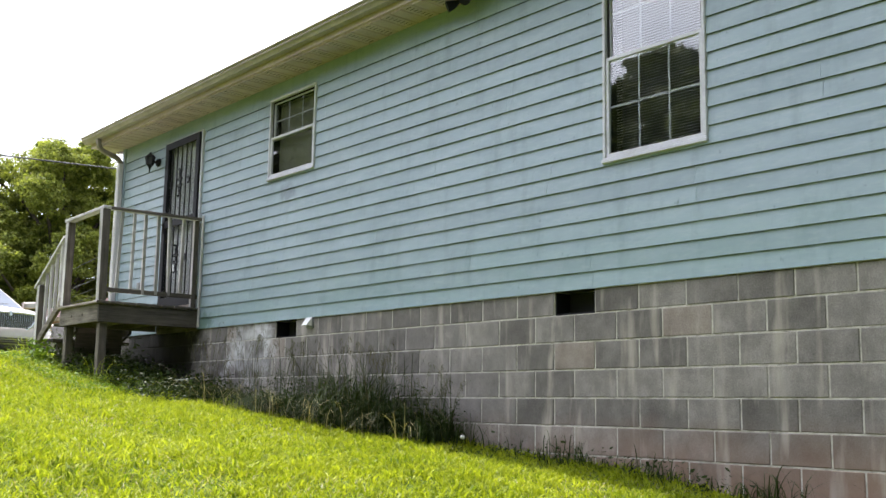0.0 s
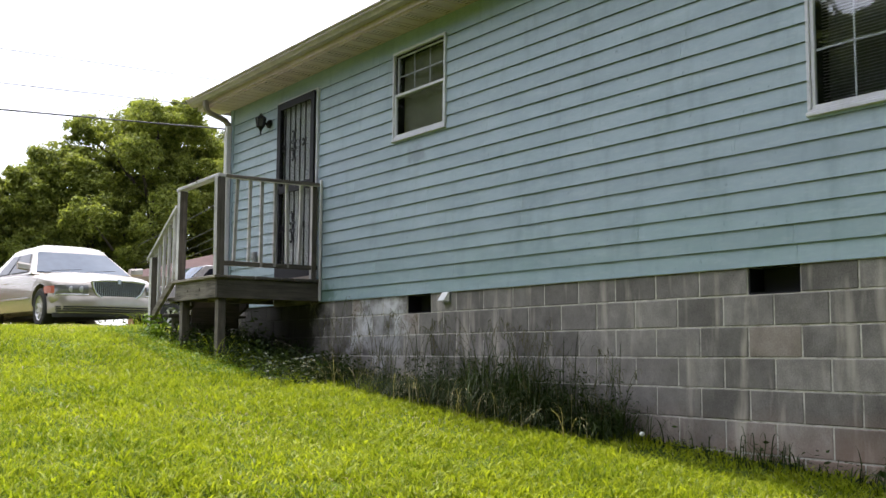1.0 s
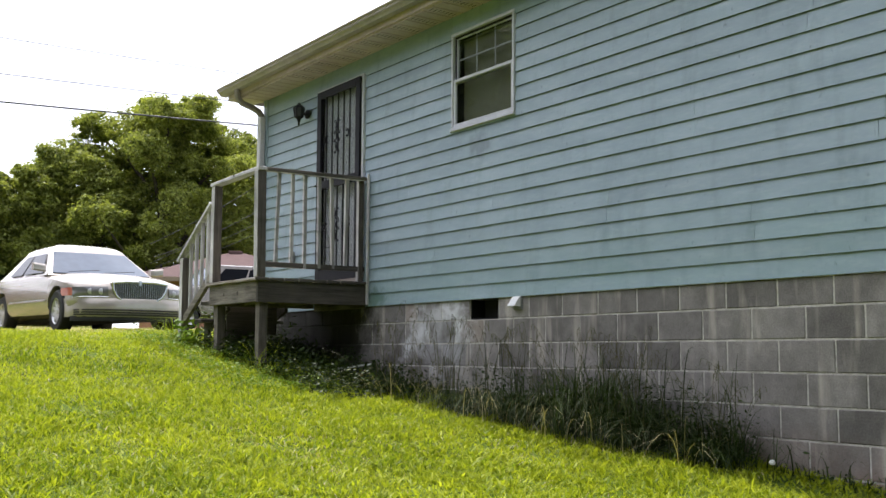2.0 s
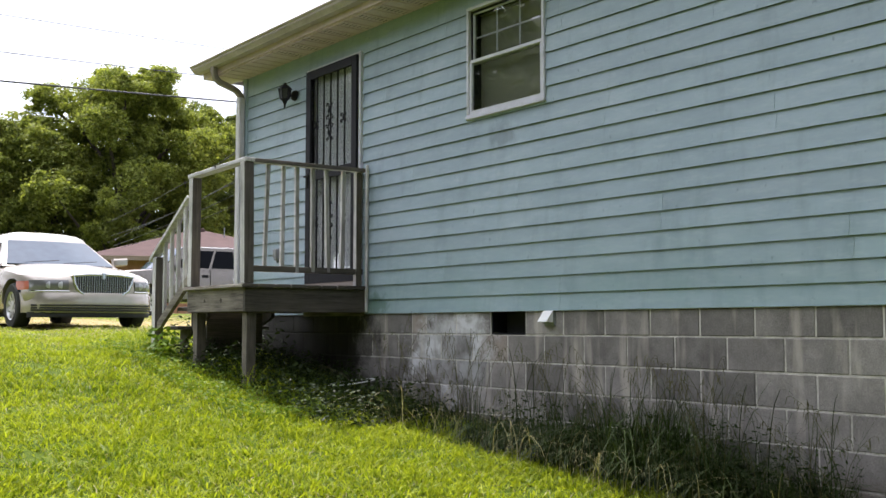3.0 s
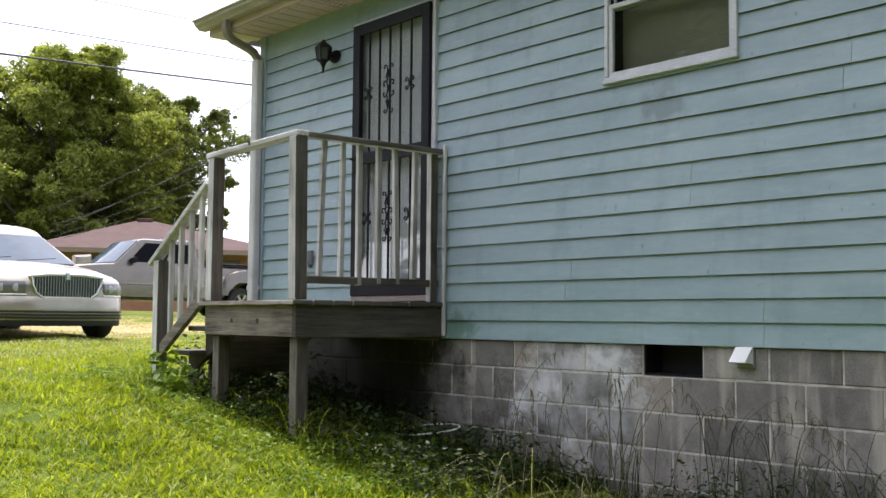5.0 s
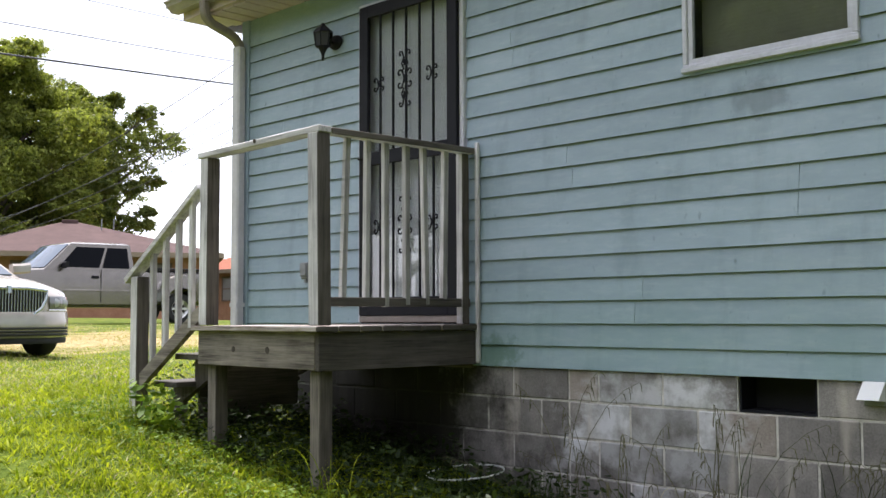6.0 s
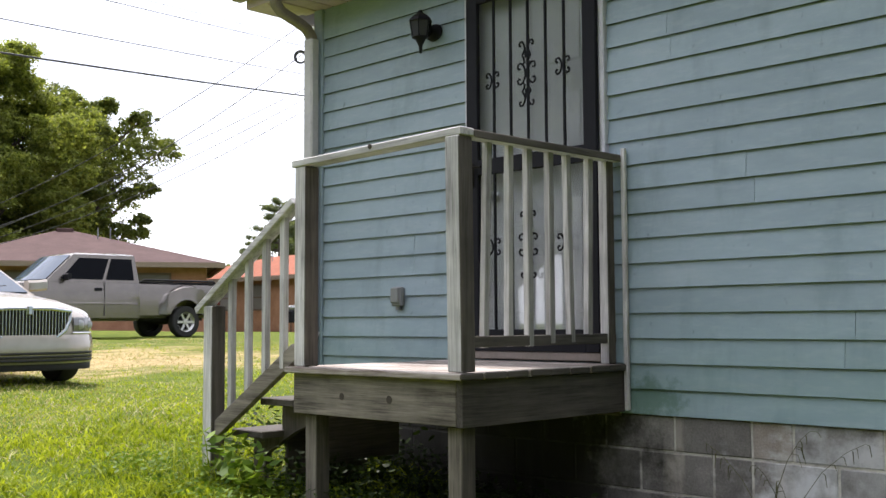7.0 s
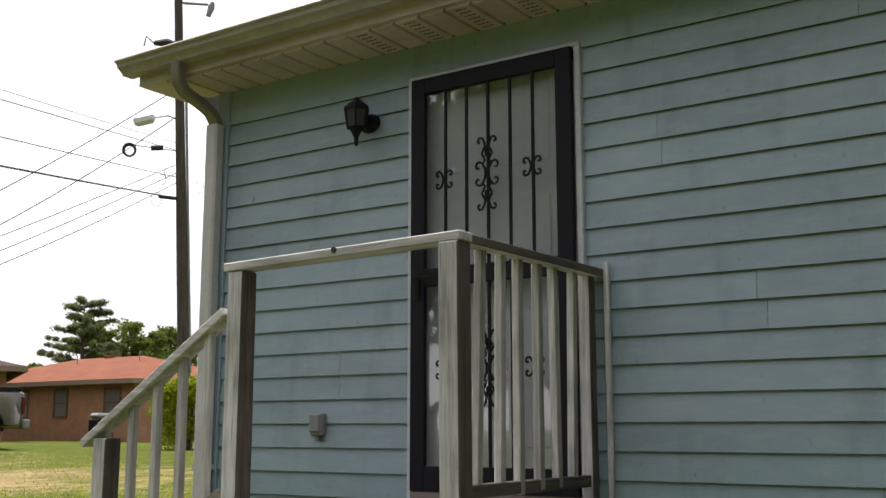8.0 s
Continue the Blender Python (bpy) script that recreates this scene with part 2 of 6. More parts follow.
def ground_material():
    m, nt, p, geo, info = material("lawn_soil", 0.95)
    p.inputs["Specular IOR Level"].default_value = 0.08
    pos = geo.outputs["Position"]
    blades = noise_tex(nt, pos, 55.0, 4.0, 0.7)
    tuft = noise_tex(nt, pos, 3.5, 6.0, 0.65)
    wide = noise_tex(nt, pos, 0.35, 5.0, 0.6)
    fac = calc(nt, "ADD", calc(nt, "MULTIPLY", blades, 0.45), calc(nt, "MULTIPLY", tuft, 0.55))
    col = ramp(nt, fac, ((0.3, (0.018, 0.034, 0.004)), (0.5, (0.062, 0.094, 0.008)), (0.7, (0.165, 0.190, 0.022))))
    dry = ramp(nt, fac, ((0.3, (0.10, 0.10, 0.018)), (0.7, (0.33, 0.28, 0.085))))
    sep = nt.nodes.new("ShaderNodeSeparateXYZ")
    nt.links.new(pos, sep.inputs[0])
    far = calc(nt, "MULTIPLY", calc(nt, "SUBTRACT", sep.outputs[1], 8.0, True), 0.14, True)
    far = calc(nt, "MULTIPLY", far, calc(nt, "MULTIPLY", calc(nt, "SUBTRACT", wide, 0.32, True), 4.0, True))
    col = blend(nt, calc(nt, "MULTIPLY", far, 0.92), col, dry)
    # bare sandy soil round the parked cars
    off = nt.nodes.new("ShaderNodeVectorMath")
    off.operation = "SUBTRACT"
    off.inputs[1].default_value = (2.5, 17.5, 0.0)
    nt.links.new(pos, off.inputs[0])
    sc = nt.nodes.new("ShaderNodeVectorMath")
    sc.operation = "MULTIPLY"
    sc.inputs[1].default_value = (0.16, 0.28, 0.0)
    nt.links.new(off.outputs[0], sc.inputs[0])
    ln = nt.nodes.new("ShaderNodeVectorMath")
    ln.operation = "LENGTH"
    nt.links.new(sc.outputs[0], ln.inputs[0])
    patch = noise_tex(nt, pos, 1.5, 8.0, 0.72, (0.35, 1.5, 1))
    bare = calc(nt, "MULTIPLY", calc(nt, "SUBTRACT", calc(nt, "MULTIPLY", patch, 1.65), calc(nt, "MULTIPLY", ln.outputs["Value"], 0.42), True), 1.0)
    bare = calc(nt, "MULTIPLY", calc(nt, "SUBTRACT", bare, 0.40, True), 3.5, True)
    sand = ramp(nt, noise_tex(nt, pos, 9.0, 6.0, 0.7), ((0.3, (0.17, 0.125, 0.045)), (0.7, (0.47, 0.36, 0.20))))
    col = blend(nt, calc(nt, "MULTIPLY", bare, 0.9), col, sand)
    nt.links.new(col, p.inputs["Base Color"])
    bump(nt, p, fac, 0.6, 0.03)
    return m


def wood_material(name, dark, light, along):
    m, nt, p, geo, info = material(name, 0.85)
    co = nt.nodes.new("ShaderNodeTexCoord")
    pos = geo.outputs["Position"]
    stretch = [9.0, 9.0, 9.0]
    stretch[along] = 0.6
    grain = noise_tex(nt, pos, 4.0, 5.0, 0.65, tuple(stretch))
    stain = noise_tex(nt, pos, 2.5, 5.0, 0.6)
    thin = [34.0, 34.0, 34.0]
    thin[along] = 0.9
    fibre = noise_tex(nt, pos, 5.0, 3.0, 0.6, tuple(thin))
    fac = calc(nt, "ADD", calc(nt, "ADD", calc(nt, "MULTIPLY", grain, 0.42), calc(nt, "MULTIPLY", fibre, 0.24)), calc(nt, "MULTIPLY", stain, 0.34))
    col = ramp(nt, fac, ((0.38, dark), (0.61, light)))
    # dark checks along the grain
    check = calc(nt, "MULTIPLY", calc(nt, "SUBTRACT", noise_tex(nt, pos, 3.0, 2.0, 0.5, tuple(t * 1.4 for t in thin)), 0.64, True), 7.0, True)
    col = blend(nt, calc(nt, "MULTIPLY", check, 0.75), col, tuple(c * 0.35 for c in dark))
    r = calc(nt, "ADD", calc(nt, "MULTIPLY", info.outputs["Random"], 0.3), 0.85)
    g = nt.nodes.new("ShaderNodeCombineColor")
    for k in range(3):
        nt.links.new(r, g.inputs[k])
    nt.links.new(blend(nt, 1.0, col, g.outputs[0], "MULTIPLY"), p.inputs["Base Color"])
    bump(nt, p, fac, 0.6, 0.004)
    return m


def glass_material(name="window_glass"):
    m = bpy.data.materials.new(name)
    m.use_nodes = True
    nt = m.node_tree
    out = nt.nodes["Material Output"]
    nt.nodes.remove(nt.nodes["Principled BSDF"])
    clear = nt.nodes.new("ShaderNodeBsdfTransparent")
    clear.inputs["Color"].default_value = (0.90, 0.92, 0.91, 1)
    shine = nt.nodes.new("ShaderNodeBsdfGlossy")
    shine.inputs["Roughness"].default_value = 0.02
    lw = nt.nodes.new("ShaderNodeLayerWeight")
    lw.inputs["Blend"].default_value = 0.5
    gloss = calc(nt, "ADD", calc(nt, "MULTIPLY", calc(nt, "POWER", lw.outputs["Facing"], 3.5), 0.75), 0.12, True)
    mix = nt.nodes.new("ShaderNodeMixShader")
    nt.links.new(gloss, mix.inputs[0])
    nt.links.new(clear.outputs[0], mix.inputs[1])
    nt.links.new(shine.outputs[0], mix.inputs[2])
    nt.links.new(mix.outputs[0], out.inputs["Surface"])
    return m


M_SIDING = siding_material()
M_BLOCK = block_material()
M_MORTAR = mortar_material()
M_TRIM = mottled("white_vinyl_trim", (0.42, 0.425, 0.47), (0.60, 0.605, 0.66), 5.0, 0.45, relief=0.08)
M_SOFFIT = mottled("soffit_vinyl", (0.40, 0.310, 0.300), (0.57, 0.455, 0.450), 2.5, 0.55, relief=0.1)
M_GUTTER = mottled("gutter_metal", (0.290, 0.245, 0.245), (0.460, 0.395, 0.400), 3.0, 0.5, relief=0.1)
M_SPOUT = mottled("downspout_paint", (0.44, 0.43, 0.44), (0.60, 0.585, 0.59), 3.0, 0.45, relief=0.1)
M_ELBOW = mottled("weathered_elbow", (0.17, 0.14, 0.12), (0.27, 0.23, 0.20), 6.0, 0.55)
M_SHINGLE = mottled("roof_shingle", (0.07, 0.065, 0.06), (0.15, 0.14, 0.13), 6.0, 0.95, relief=0.6)
M_BLACK = plain("black_enamel", (0.008, 0.008, 0.012), 0.6, spec=0.2)
M_DOOR = mottled("white_door_paint", (0.60, 0.59, 0.62), (0.74, 0.73, 0.765), 3.0, 0.4, relief=0.05)
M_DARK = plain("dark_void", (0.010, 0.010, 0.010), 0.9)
M_GLASS = glass_material()
M_BLIND = mottled("blind_vinyl", (0.56, 0.56, 0.58), (0.68, 0.68, 0.70), 3.0, 0.5, relief=0.05)
M_BLIND2 = mottled("green_blind", (0.190, 0.190, 0.135), (0.270, 0.270, 0.195), 3.0, 0.5, relief=0.05)
M_LAPSHADE = plain("lap_shade_black", (0.022, 0.022, 0.024), 0.95, spec=0.1)
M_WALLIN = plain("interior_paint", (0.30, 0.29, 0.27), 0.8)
M_WOODX = wood_material("grey_rail_wood_x", (0.24, 0.230, 0.228), (0.68, 0.665, 0.665), 0)
# shade put into the wood colour: -y faces, near rim, bottom rail, steps
M_SHADEDZ = wood_material("shaded_brown_wood", (0.034, 0.029, 0.024), (0.125, 0.108, 0.092), 2)
M_HALFSHADEZ = wood_material("half_shaded_baluster_wood", (0.13, 0.122, 0.115), (0.42, 0.405, 0.395), 2)
M_SHADEDX = wood_material("shaded_brown_wood_x", (0.030, 0.026, 0.021), (0.112, 0.097, 0.082), 0)
M_DECK = wood_material("worn_deck_wood", (0.105, 0.072, 0.052), (0.50, 0.455, 0.415), 1)
M_JOISTX = wood_material("brown_joist_wood_x", (0.085, 0.074, 0.058), (0.245, 0.215, 0.175), 0)
M_JOISTY = wood_material("brown_joist_wood_y", (0.045, 0.037, 0.029), (0.270, 0.240, 0.200), 1)
M_JOISTZ = wood_material("brown_joist_wood_z", (0.060, 0.051, 0.041), (0.235, 0.210, 0.175), 2)
M_WOODY = wood_material("grey_rail_wood_y", (0.24, 0.230, 0.228), (0.68, 0.665, 0.665), 1)
M_WOODZ = wood_material("grey_rail_wood_z", (0.24, 0.230, 0.228), (0.68, 0.665, 0.665), 2)
M_GROUND = ground_material()
M_GRASS = leaf_material("grass_blade", (0.055, 0.118, 0.004), (0.455, 0.505, 0.036), 0.5, 0.5, 0.10)
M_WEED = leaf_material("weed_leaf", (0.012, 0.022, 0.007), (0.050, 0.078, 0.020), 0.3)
M_CLOVER = leaf_material("clover_leaf", (0.050, 0.110, 0.010), (0.200, 0.290, 0.035), 0.4)
M_SEED = leaf_material("seed_head", (0.035, 0.040, 0.018), (0.15, 0.14, 0.07), 0.3)
M_STRAW = leaf_material("seed_straw", (0.26, 0.23, 0.11), (0.50, 0.46, 0.27), 0.35)
M_LEAF = leaf_material("tree_leaf", (0.056, 0.088, 0.024), (0.41, 0.455, 0.112), 0.55)
# darker copy of the tree leaf, with shade put into its colour
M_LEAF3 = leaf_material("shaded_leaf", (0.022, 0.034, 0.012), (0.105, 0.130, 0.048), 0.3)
M_LEAF2 = leaf_material("oak_leaf", (0.060, 0.085, 0.026), (0.210, 0.245, 0.070), 0.5)
M_PINE = leaf_material("pine_needle", (0.085, 0.110, 0.065), (0.24, 0.28, 0.16), 0.5)
M_PANE = plain("dim_far_pane", (0.16, 0.145, 0.135), 0.3, spec=0.3)
M_SHUTTER = plain("brown_shutter", (0.13, 0.085, 0.06), 0.7)
M_BARK = mottled("bark", (0.05, 0.042, 0.034), (0.13, 0.11, 0.09), 6.0, 0.95, relief=0.8, stretch=(3, 3, 0.6))
M_POLE = mottled("pole_wood", (0.045, 0.038, 0.033), (0.12, 0.10, 0.085), 5.0, 0.9, relief=0.5, stretch=(4, 4, 0.4))
M_WIRE = plain("wire_black", (0.02, 0.02, 0.022), 0.6)
M_HATCH = mottled("damp_plywood", (0.012, 0.011, 0.010), (0.030, 0.027, 0.023), 4.0, 0.9)
M_GREY = plain("grey_plastic", (0.23, 0.24, 0.24), 0.5)
M_WHITE = plain("white_plastic", (0.72, 0.73, 0.72), 0.45)
M_LAMPGLASS = plain("smoked_lamp_glass", (0.06, 0.062, 0.066), 0.15)
M_SILVER = plain("silver_champagne_paint", (0.400, 0.362, 0.315), 0.26, 0.55, 0.3)
M_TRUCK = plain("silver_truck_paint", (0.205, 0.188, 0.172), 0.25, 0.74, 0.3)
M_CHROME = plain("chrome", (0.56, 0.56, 0.57), 0.22, 1.0)
M_CARGLASS = plain("car_glass", (0.004, 0.005, 0.008), 0.15, spec=0.06)
# blue of the reflected sky is put into the windscreen's base colour
M_SHIELD = plain("windscreen_glass", (0.060, 0.082, 0.112), 0.06, spec=0.28)
M_LENS = plain("headlight_lens", (0.150, 0.150, 0.152), 0.10, 0.2, 0.5)
M_REFLECTOR = plain("lamp_reflector", (0.42, 0.42, 0.43), 0.45, 0.6)
M_AMBER = plain("amber_lens", (0.50, 0.12, 0.07), 0.25)
M_TAIL = plain("dark_red_lens", (0.10, 0.012, 0.010), 0.25)
M_RUBBER = plain("tyre_rubber", (0.018, 0.018, 0.018), 0.85)
M_RIM = plain("alloy_rim", (0.52, 0.52, 0.51), 0.3, 0.8)
M_BRICK = mottled("far_brick", (0.30, 0.155, 0.095), (0.44, 0.245, 0.155), 3.0, 0.9, relief=0.3)
M_BRICK2 = mottled("far_brick_tan", (0.29, 0.140, 0.085), (0.42, 0.225, 0.145), 3.0, 0.9, relief=0.3)
M_ROOF1 = mottled("brown_shingle", (0.060, 0.038, 0.036), (0.095, 0.062, 0.058), 2.0, 0.95, relief=0.5)
M_ROOF2 = mottled("red_shingle", (0.17, 0.060, 0.036), (0.27, 0.098, 0.056), 1.5, 0.95, relief=0.5)
M_EAVE = plain("eave_paint", (0.26, 0.20, 0.15), 0.7)

# ---- building helpers ----
def finish(bm, name, mat, sharp=35.0):
    me = bpy.data.meshes.new(name)
    bmesh.ops.recalc_face_normals(bm, faces=bm.faces)
    bm.to_mesh(me)
    bm.free()
    me.polygons.foreach_set("use_smooth", [True] * len(me.polygons))
    me.set_sharp_from_angle(angle=radians(sharp))
    if mat:
        me.materials.append(mat)
    return me


def part(name, bm, mat, parent, label="", sharp=35.0):
    ob = new(name, finish(bm, name, mat, sharp))
    ob.parent = parent
    if label:
        tagged(ob, label)
    return ob


def shade_sides(ob, mat):
    """The broad sides along -y take a darker wood: their shade is put into the colour."""
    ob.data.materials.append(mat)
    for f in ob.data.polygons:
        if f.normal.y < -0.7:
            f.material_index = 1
    return ob


def thing(name, m, label, category, group="", kind=""):
    ob = new(name)
    ob.empty_display_size = 0.1
    ob.matrix_world = m
    return tagged(ob, label, category, group, kind)


def whole(name, bm, mat, label, category, group="", kind="", sharp=35.0):
    return tagged(new(name, finish(bm, name, mat, sharp)), label, category, group, kind)


def box(bm, x0, x1, y0, y1, z0, z1, bevel=0.0):
    r = bmesh.ops.create_cube(bm, size=1.0)
    bmesh.ops.scale(bm, vec=(x1 - x0, y1 - y0, z1 - z0), verts=r["verts"])
    bmesh.ops.translate(bm, vec=((x0 + x1) / 2, (y0 + y1) / 2, (z0 + z1) / 2), verts=r["verts"])
    if bevel:
        edges = list({e for v in r["verts"] for e in v.link_edges})
        bmesh.ops.bevel(bm, geom=edges, offset=bevel, segments=1, affect="EDGES", clamp_overlap=True)
    return bm


def block_of(x0, x1, y0, y1, z0, z1, bevel=0.0):
    return box(bmesh.new(), x0, x1, y0, y1, z0, z1, bevel)


def beam(bm, a, b, w, h, up=(0, 0, 1), bevel=0.0):
    """A timber from a to b, w across and h deep."""
    a, b = Vector(a), Vector(b)
    d = b - a
    n = d.normalized()
    side = n.cross(Vector(up)).normalized()
    top = side.cross(n)
    r = bmesh.ops.create_cube(bm, size=1.0)
    bmesh.ops.scale(bm, vec=(w, d.length, h), verts=r["verts"])
    m = Matrix((side, n, top)).transposed().to_4x4()
    m.translation = (a + b) / 2
    bmesh.ops.transform(bm, matrix=m, verts=r["verts"])
    if bevel:
        edges = list({e for v in r["verts"] for e in v.link_edges})
        bmesh.ops.bevel(bm, geom=edges, offset=bevel, segments=1, affect="EDGES", clamp_overlap=True)
    return bm


def tube(bm, pts, radius, seg=6, cap=True):
    """A round bar along points; radius: a number, or one for each point."""
    pts = [Vector(p) for p in pts]
    rad = radius if isinstance(radius, (list, tuple)) else [radius] * len(pts)
    rings, ref = [], None
    for k, p in enumerate(pts):
        d = (pts[min(k + 1, len(pts) - 1)] - pts[max(k - 1, 0)]).normalized()
        if ref is None:
            ref = d.orthogonal().normalized()
        ref = (ref - d * ref.dot(d)).normalized()
        oth = d.cross(ref)
        rings.append([bm.verts.new(p + rad[k] * (math.cos(a) * ref + math.sin(a) * oth)) for a in (2 * math.pi * i / seg for i in range(seg))])
    for u, v in zip(rings, rings[1:]):
        for i in range(seg):
            bm.faces.new((u[i], u[(i + 1) % seg], v[(i + 1) % seg], v[i]))
    if cap:
        bm.faces.new(rings[0][::-1])
        bm.faces.new(rings[-1])
    return bm


def loft(bm, rings, closed=True, cap=True):
    vs = [[bm.verts.new(p) for p in r] for r in rings]
    n = len(vs[0])
    for u, v in zip(vs, vs[1:]):
        for i in range(n if closed else n - 1):
            bm.faces.new((u[i], u[(i + 1) % n], v[(i + 1) % n], v[i]))
    if cap:
        bm.faces.new(vs[0][::-1])
        bm.faces.new(vs[-1])
    return bm


def revolve(bm, profile, seg=24, axis="y", centre=(0, 0, 0)):
    """Turns (radius, along) pairs round an axis through centre."""
    rings = []
    for i in range(seg):
        a = 2 * math.pi * i / seg
        c, s = math.cos(a), math.sin(a)
        put = {"y": lambda r, h: (r * c, h, r * s), "z": lambda r, h: (r * c, r * s, h), "x": lambda r, h: (h, r * c, r * s)}[axis]
        rings.append([bm.verts.new(Vector(put(r, h)) + Vector(centre)) for r, h in profile])
    for i in range(seg):
        u, v = rings[i], rings[(i + 1) % seg]
        for k in range(len(profile) - 1):
            bm.faces.new((u[k], u[k + 1], v[k + 1], v[k]))
    bmesh.ops.remove_doubles(bm, verts=bm.verts, dist=1e-5)
    return bm


def slab(bm, pts, thick, way):
    """A flat plate on the given outline, thick along way."""
    a = [bm.verts.new(p) for p in pts]
    b = [bm.verts.new(Vector(p) + Vector(way) * thick) for p in pts]
    bm.faces.new(a)
    bm.faces.new(b[::-1])
    for i in range(len(a)):
        j = (i + 1) % len(a)
        bm.faces.new((a[i], b[i], b[j], a[j]))
    return bm


def raw_mesh(name, verts, faces, mat):
    """A mesh from arrays of corners, all faces with the same number of corners."""
    verts, faces = np.asarray(verts, np.float32), np.asarray(faces, np.int32)
    me = bpy.data.meshes.new(name)
    me.vertices.add(len(verts))
    me.vertices.foreach_set("co", verts.ravel())
    n = faces.shape[1]
    me.loops.add(faces.size)
    me.loops.foreach_set("vertex_index", faces.ravel())
    me.polygons.add(len(faces))
    me.polygons.foreach_set("loop_start", np.arange(0, faces.size, n, dtype=np.int32))
    me.update(calc_edges=True)
    me.materials.append(mat)
    return me


def carve(ob, cutters):
    """Cuts bmesh shapes out of an object and keeps the result as its mesh."""
    tools = []
    for bm in cutters:
        me = bpy.data.meshes.new("cutter")
        bmesh.ops.recalc_face_normals(bm, faces=bm.faces)
        bm.to_mesh(me)
        bm.free()
        t = new("cutter", me)
        t.matrix_world = ob.matrix_world
        t.parent = ob.parent
        mod = ob.modifiers.new("cut", "BOOLEAN")
        mod.object, mod.operation, mod.solver = t, "DIFFERENCE", "EXACT"
        tools.append(t)
    dg = bpy.context.evaluated_depsgraph_get()
    dg.update()
    me = bpy.data.meshes.new_from_object(ob.evaluated_get(dg))
    ob.modifiers.clear()
    old = ob.data
    ob.data = me
    bpy.data.meshes.remove(old)
    for t in tools:
        d = t.data
        bpy.data.objects.remove(t)
        bpy.data.meshes.remove(d)
    me.set_sharp_from_angle(angle=radians(35))


# height of the soil over the plan
GY = np.array([-400.0, -30.0, -12.0, -6.0, -1.5, 0.0, 1.7, 4.0, 5.8, 7.0, 7.7, 10.0, 14.0, 17.2, 22.0, 40.0, 400.0])
GZ = np.array([-6.0, -4.2, -2.8, -2.05, -1.42, -1.25, -1.13, -0.92, -0.70, -0.50, -0.36, -0.24, -0.165, -0.115, 0.11, 0.10, 0.05])


def soil(x, y):
    x, y = np.asarray(x, float), np.asarray(y, float)
    z = sum(np.interp(y + d, GY, GZ) for d in (-0.9, -0.45, 0.0, 0.45, 0.9)) / 5
    z = z + 0.22 * np.exp(-(((x - 8.0) / 8.0) ** 2) - ((y - 33.0) / 4.5) ** 2)
    return z + 0.025 * np.sin(1.7 * x + 0.6 * y) * np.sin(1.1 * y - 0.5 * x) + 0.012 * np.sin(4.1 * x - 2.3 * y)


def soil_at(x, y):
    return float(soil(x, y))

# ---- ground ----
def ground_lines(fine0, fine1, step, far):
    mid = np.arange(fine0, fine1 + 1e-6, step)
    out = [step]
    while sum(out) < far:
        out.append(out[-1] * 1.35)
    run = np.cumsum(out)
    return np.r_[fine0 - run[::-1], mid, fine1 + run]


gx, gy = ground_lines(-9.0, 3.0, 0.2, 900.0), ground_lines(-7.0, 26.0, 0.2, 900.0)
GX, GYY = np.meshgrid(gx, gy)
gv = np.stack([GX, GYY, soil(GX, GYY)], -1).reshape(-1, 3)
gi = np.arange(gv.shape[0]).reshape(GX.shape)
gf = np.stack([gi[:-1, :-1], gi[:-1, 1:], gi[1:, 1:], gi[1:, :-1]], -1).reshape(-1, 4)
ground_me = raw_mesh("ground", gv, gf, M_GROUND)
ground_me.polygons.foreach_set("use_smooth", [True] * len(ground_me.polygons))
ground = tagged(new("ground", ground_me), "sloping mown lawn with worn sandy patches by the cars", "lawn", kind="structure")

# ---- the house: plan ----
Y0, Y1 = -4.064, 8.30          # ends of the long wall
HOUSE_X = 7.6                   # depth of the house
Z_SOF = 2.588                   # soffit
LAP = 0.1262
BLK, CRS = 0.4064, 0.2032
WIN1 = (-1.432, -0.515, 0.888, 2.412)     # y0, y1, z0, z1 over the trim
WIN2 = (3.402, 4.322, 1.518, 2.415)
DOOR = (5.883, 6.880, 0.232, 2.378)
OPENINGS = (WIN1, WIN2, DOOR)


def holed(bm, x0, x1, y0, y1, z0, z1, holes):
    """A wall slab with rectangular openings that go through it."""
    ys = sorted({y0, y1, *(v for h in holes for v in h[:2])})
    zs = sorted({z0, z1, *(v for h in holes for v in h[2:])})
    for a, b in zip(ys, ys[1:]):
        run = None
        for c, d in zip(zs, zs[1:]):
            solid = not any(h[0] <= a and b <= h[1] and h[2] <= c and d <= h[3] for h in holes)
            if solid:
                run = [c, d] if run is None else [run[0], d]
            if run and (not solid or d == zs[-1]):
                box(bm, x0, x1, a, b, *run)
                run = None
    return bm


inner = [(y0 + 0.05, y1 - 0.05, z0 + 0.05, z1 - 0.05) for y0, y1, z0, z1 in OPENINGS]
# near-black face behind the boards: the laps' shadow lines put into its colour
wall_west = whole("wall_west", holed(bmesh.new(), 0.0, 0.14, Y0, Y1, -0.02, 2.65, inner), M_LAPSHADE, "long house wall clad in blue-green lap siding", "wall", kind="structure")
whole("wall_north", block_of(0.14, HOUSE_X, Y1 - 0.14, Y1, -0.02, 2.65), M_SIDING, "end wall of the house, blue-green siding", "wall", kind="structure")
whole("wall_south", block_of(0.14, HOUSE_X, Y0, Y0 + 0.14, -0.02, 2.65), M_SIDING, "end wall of the house, blue-green siding", "wall", kind="structure")
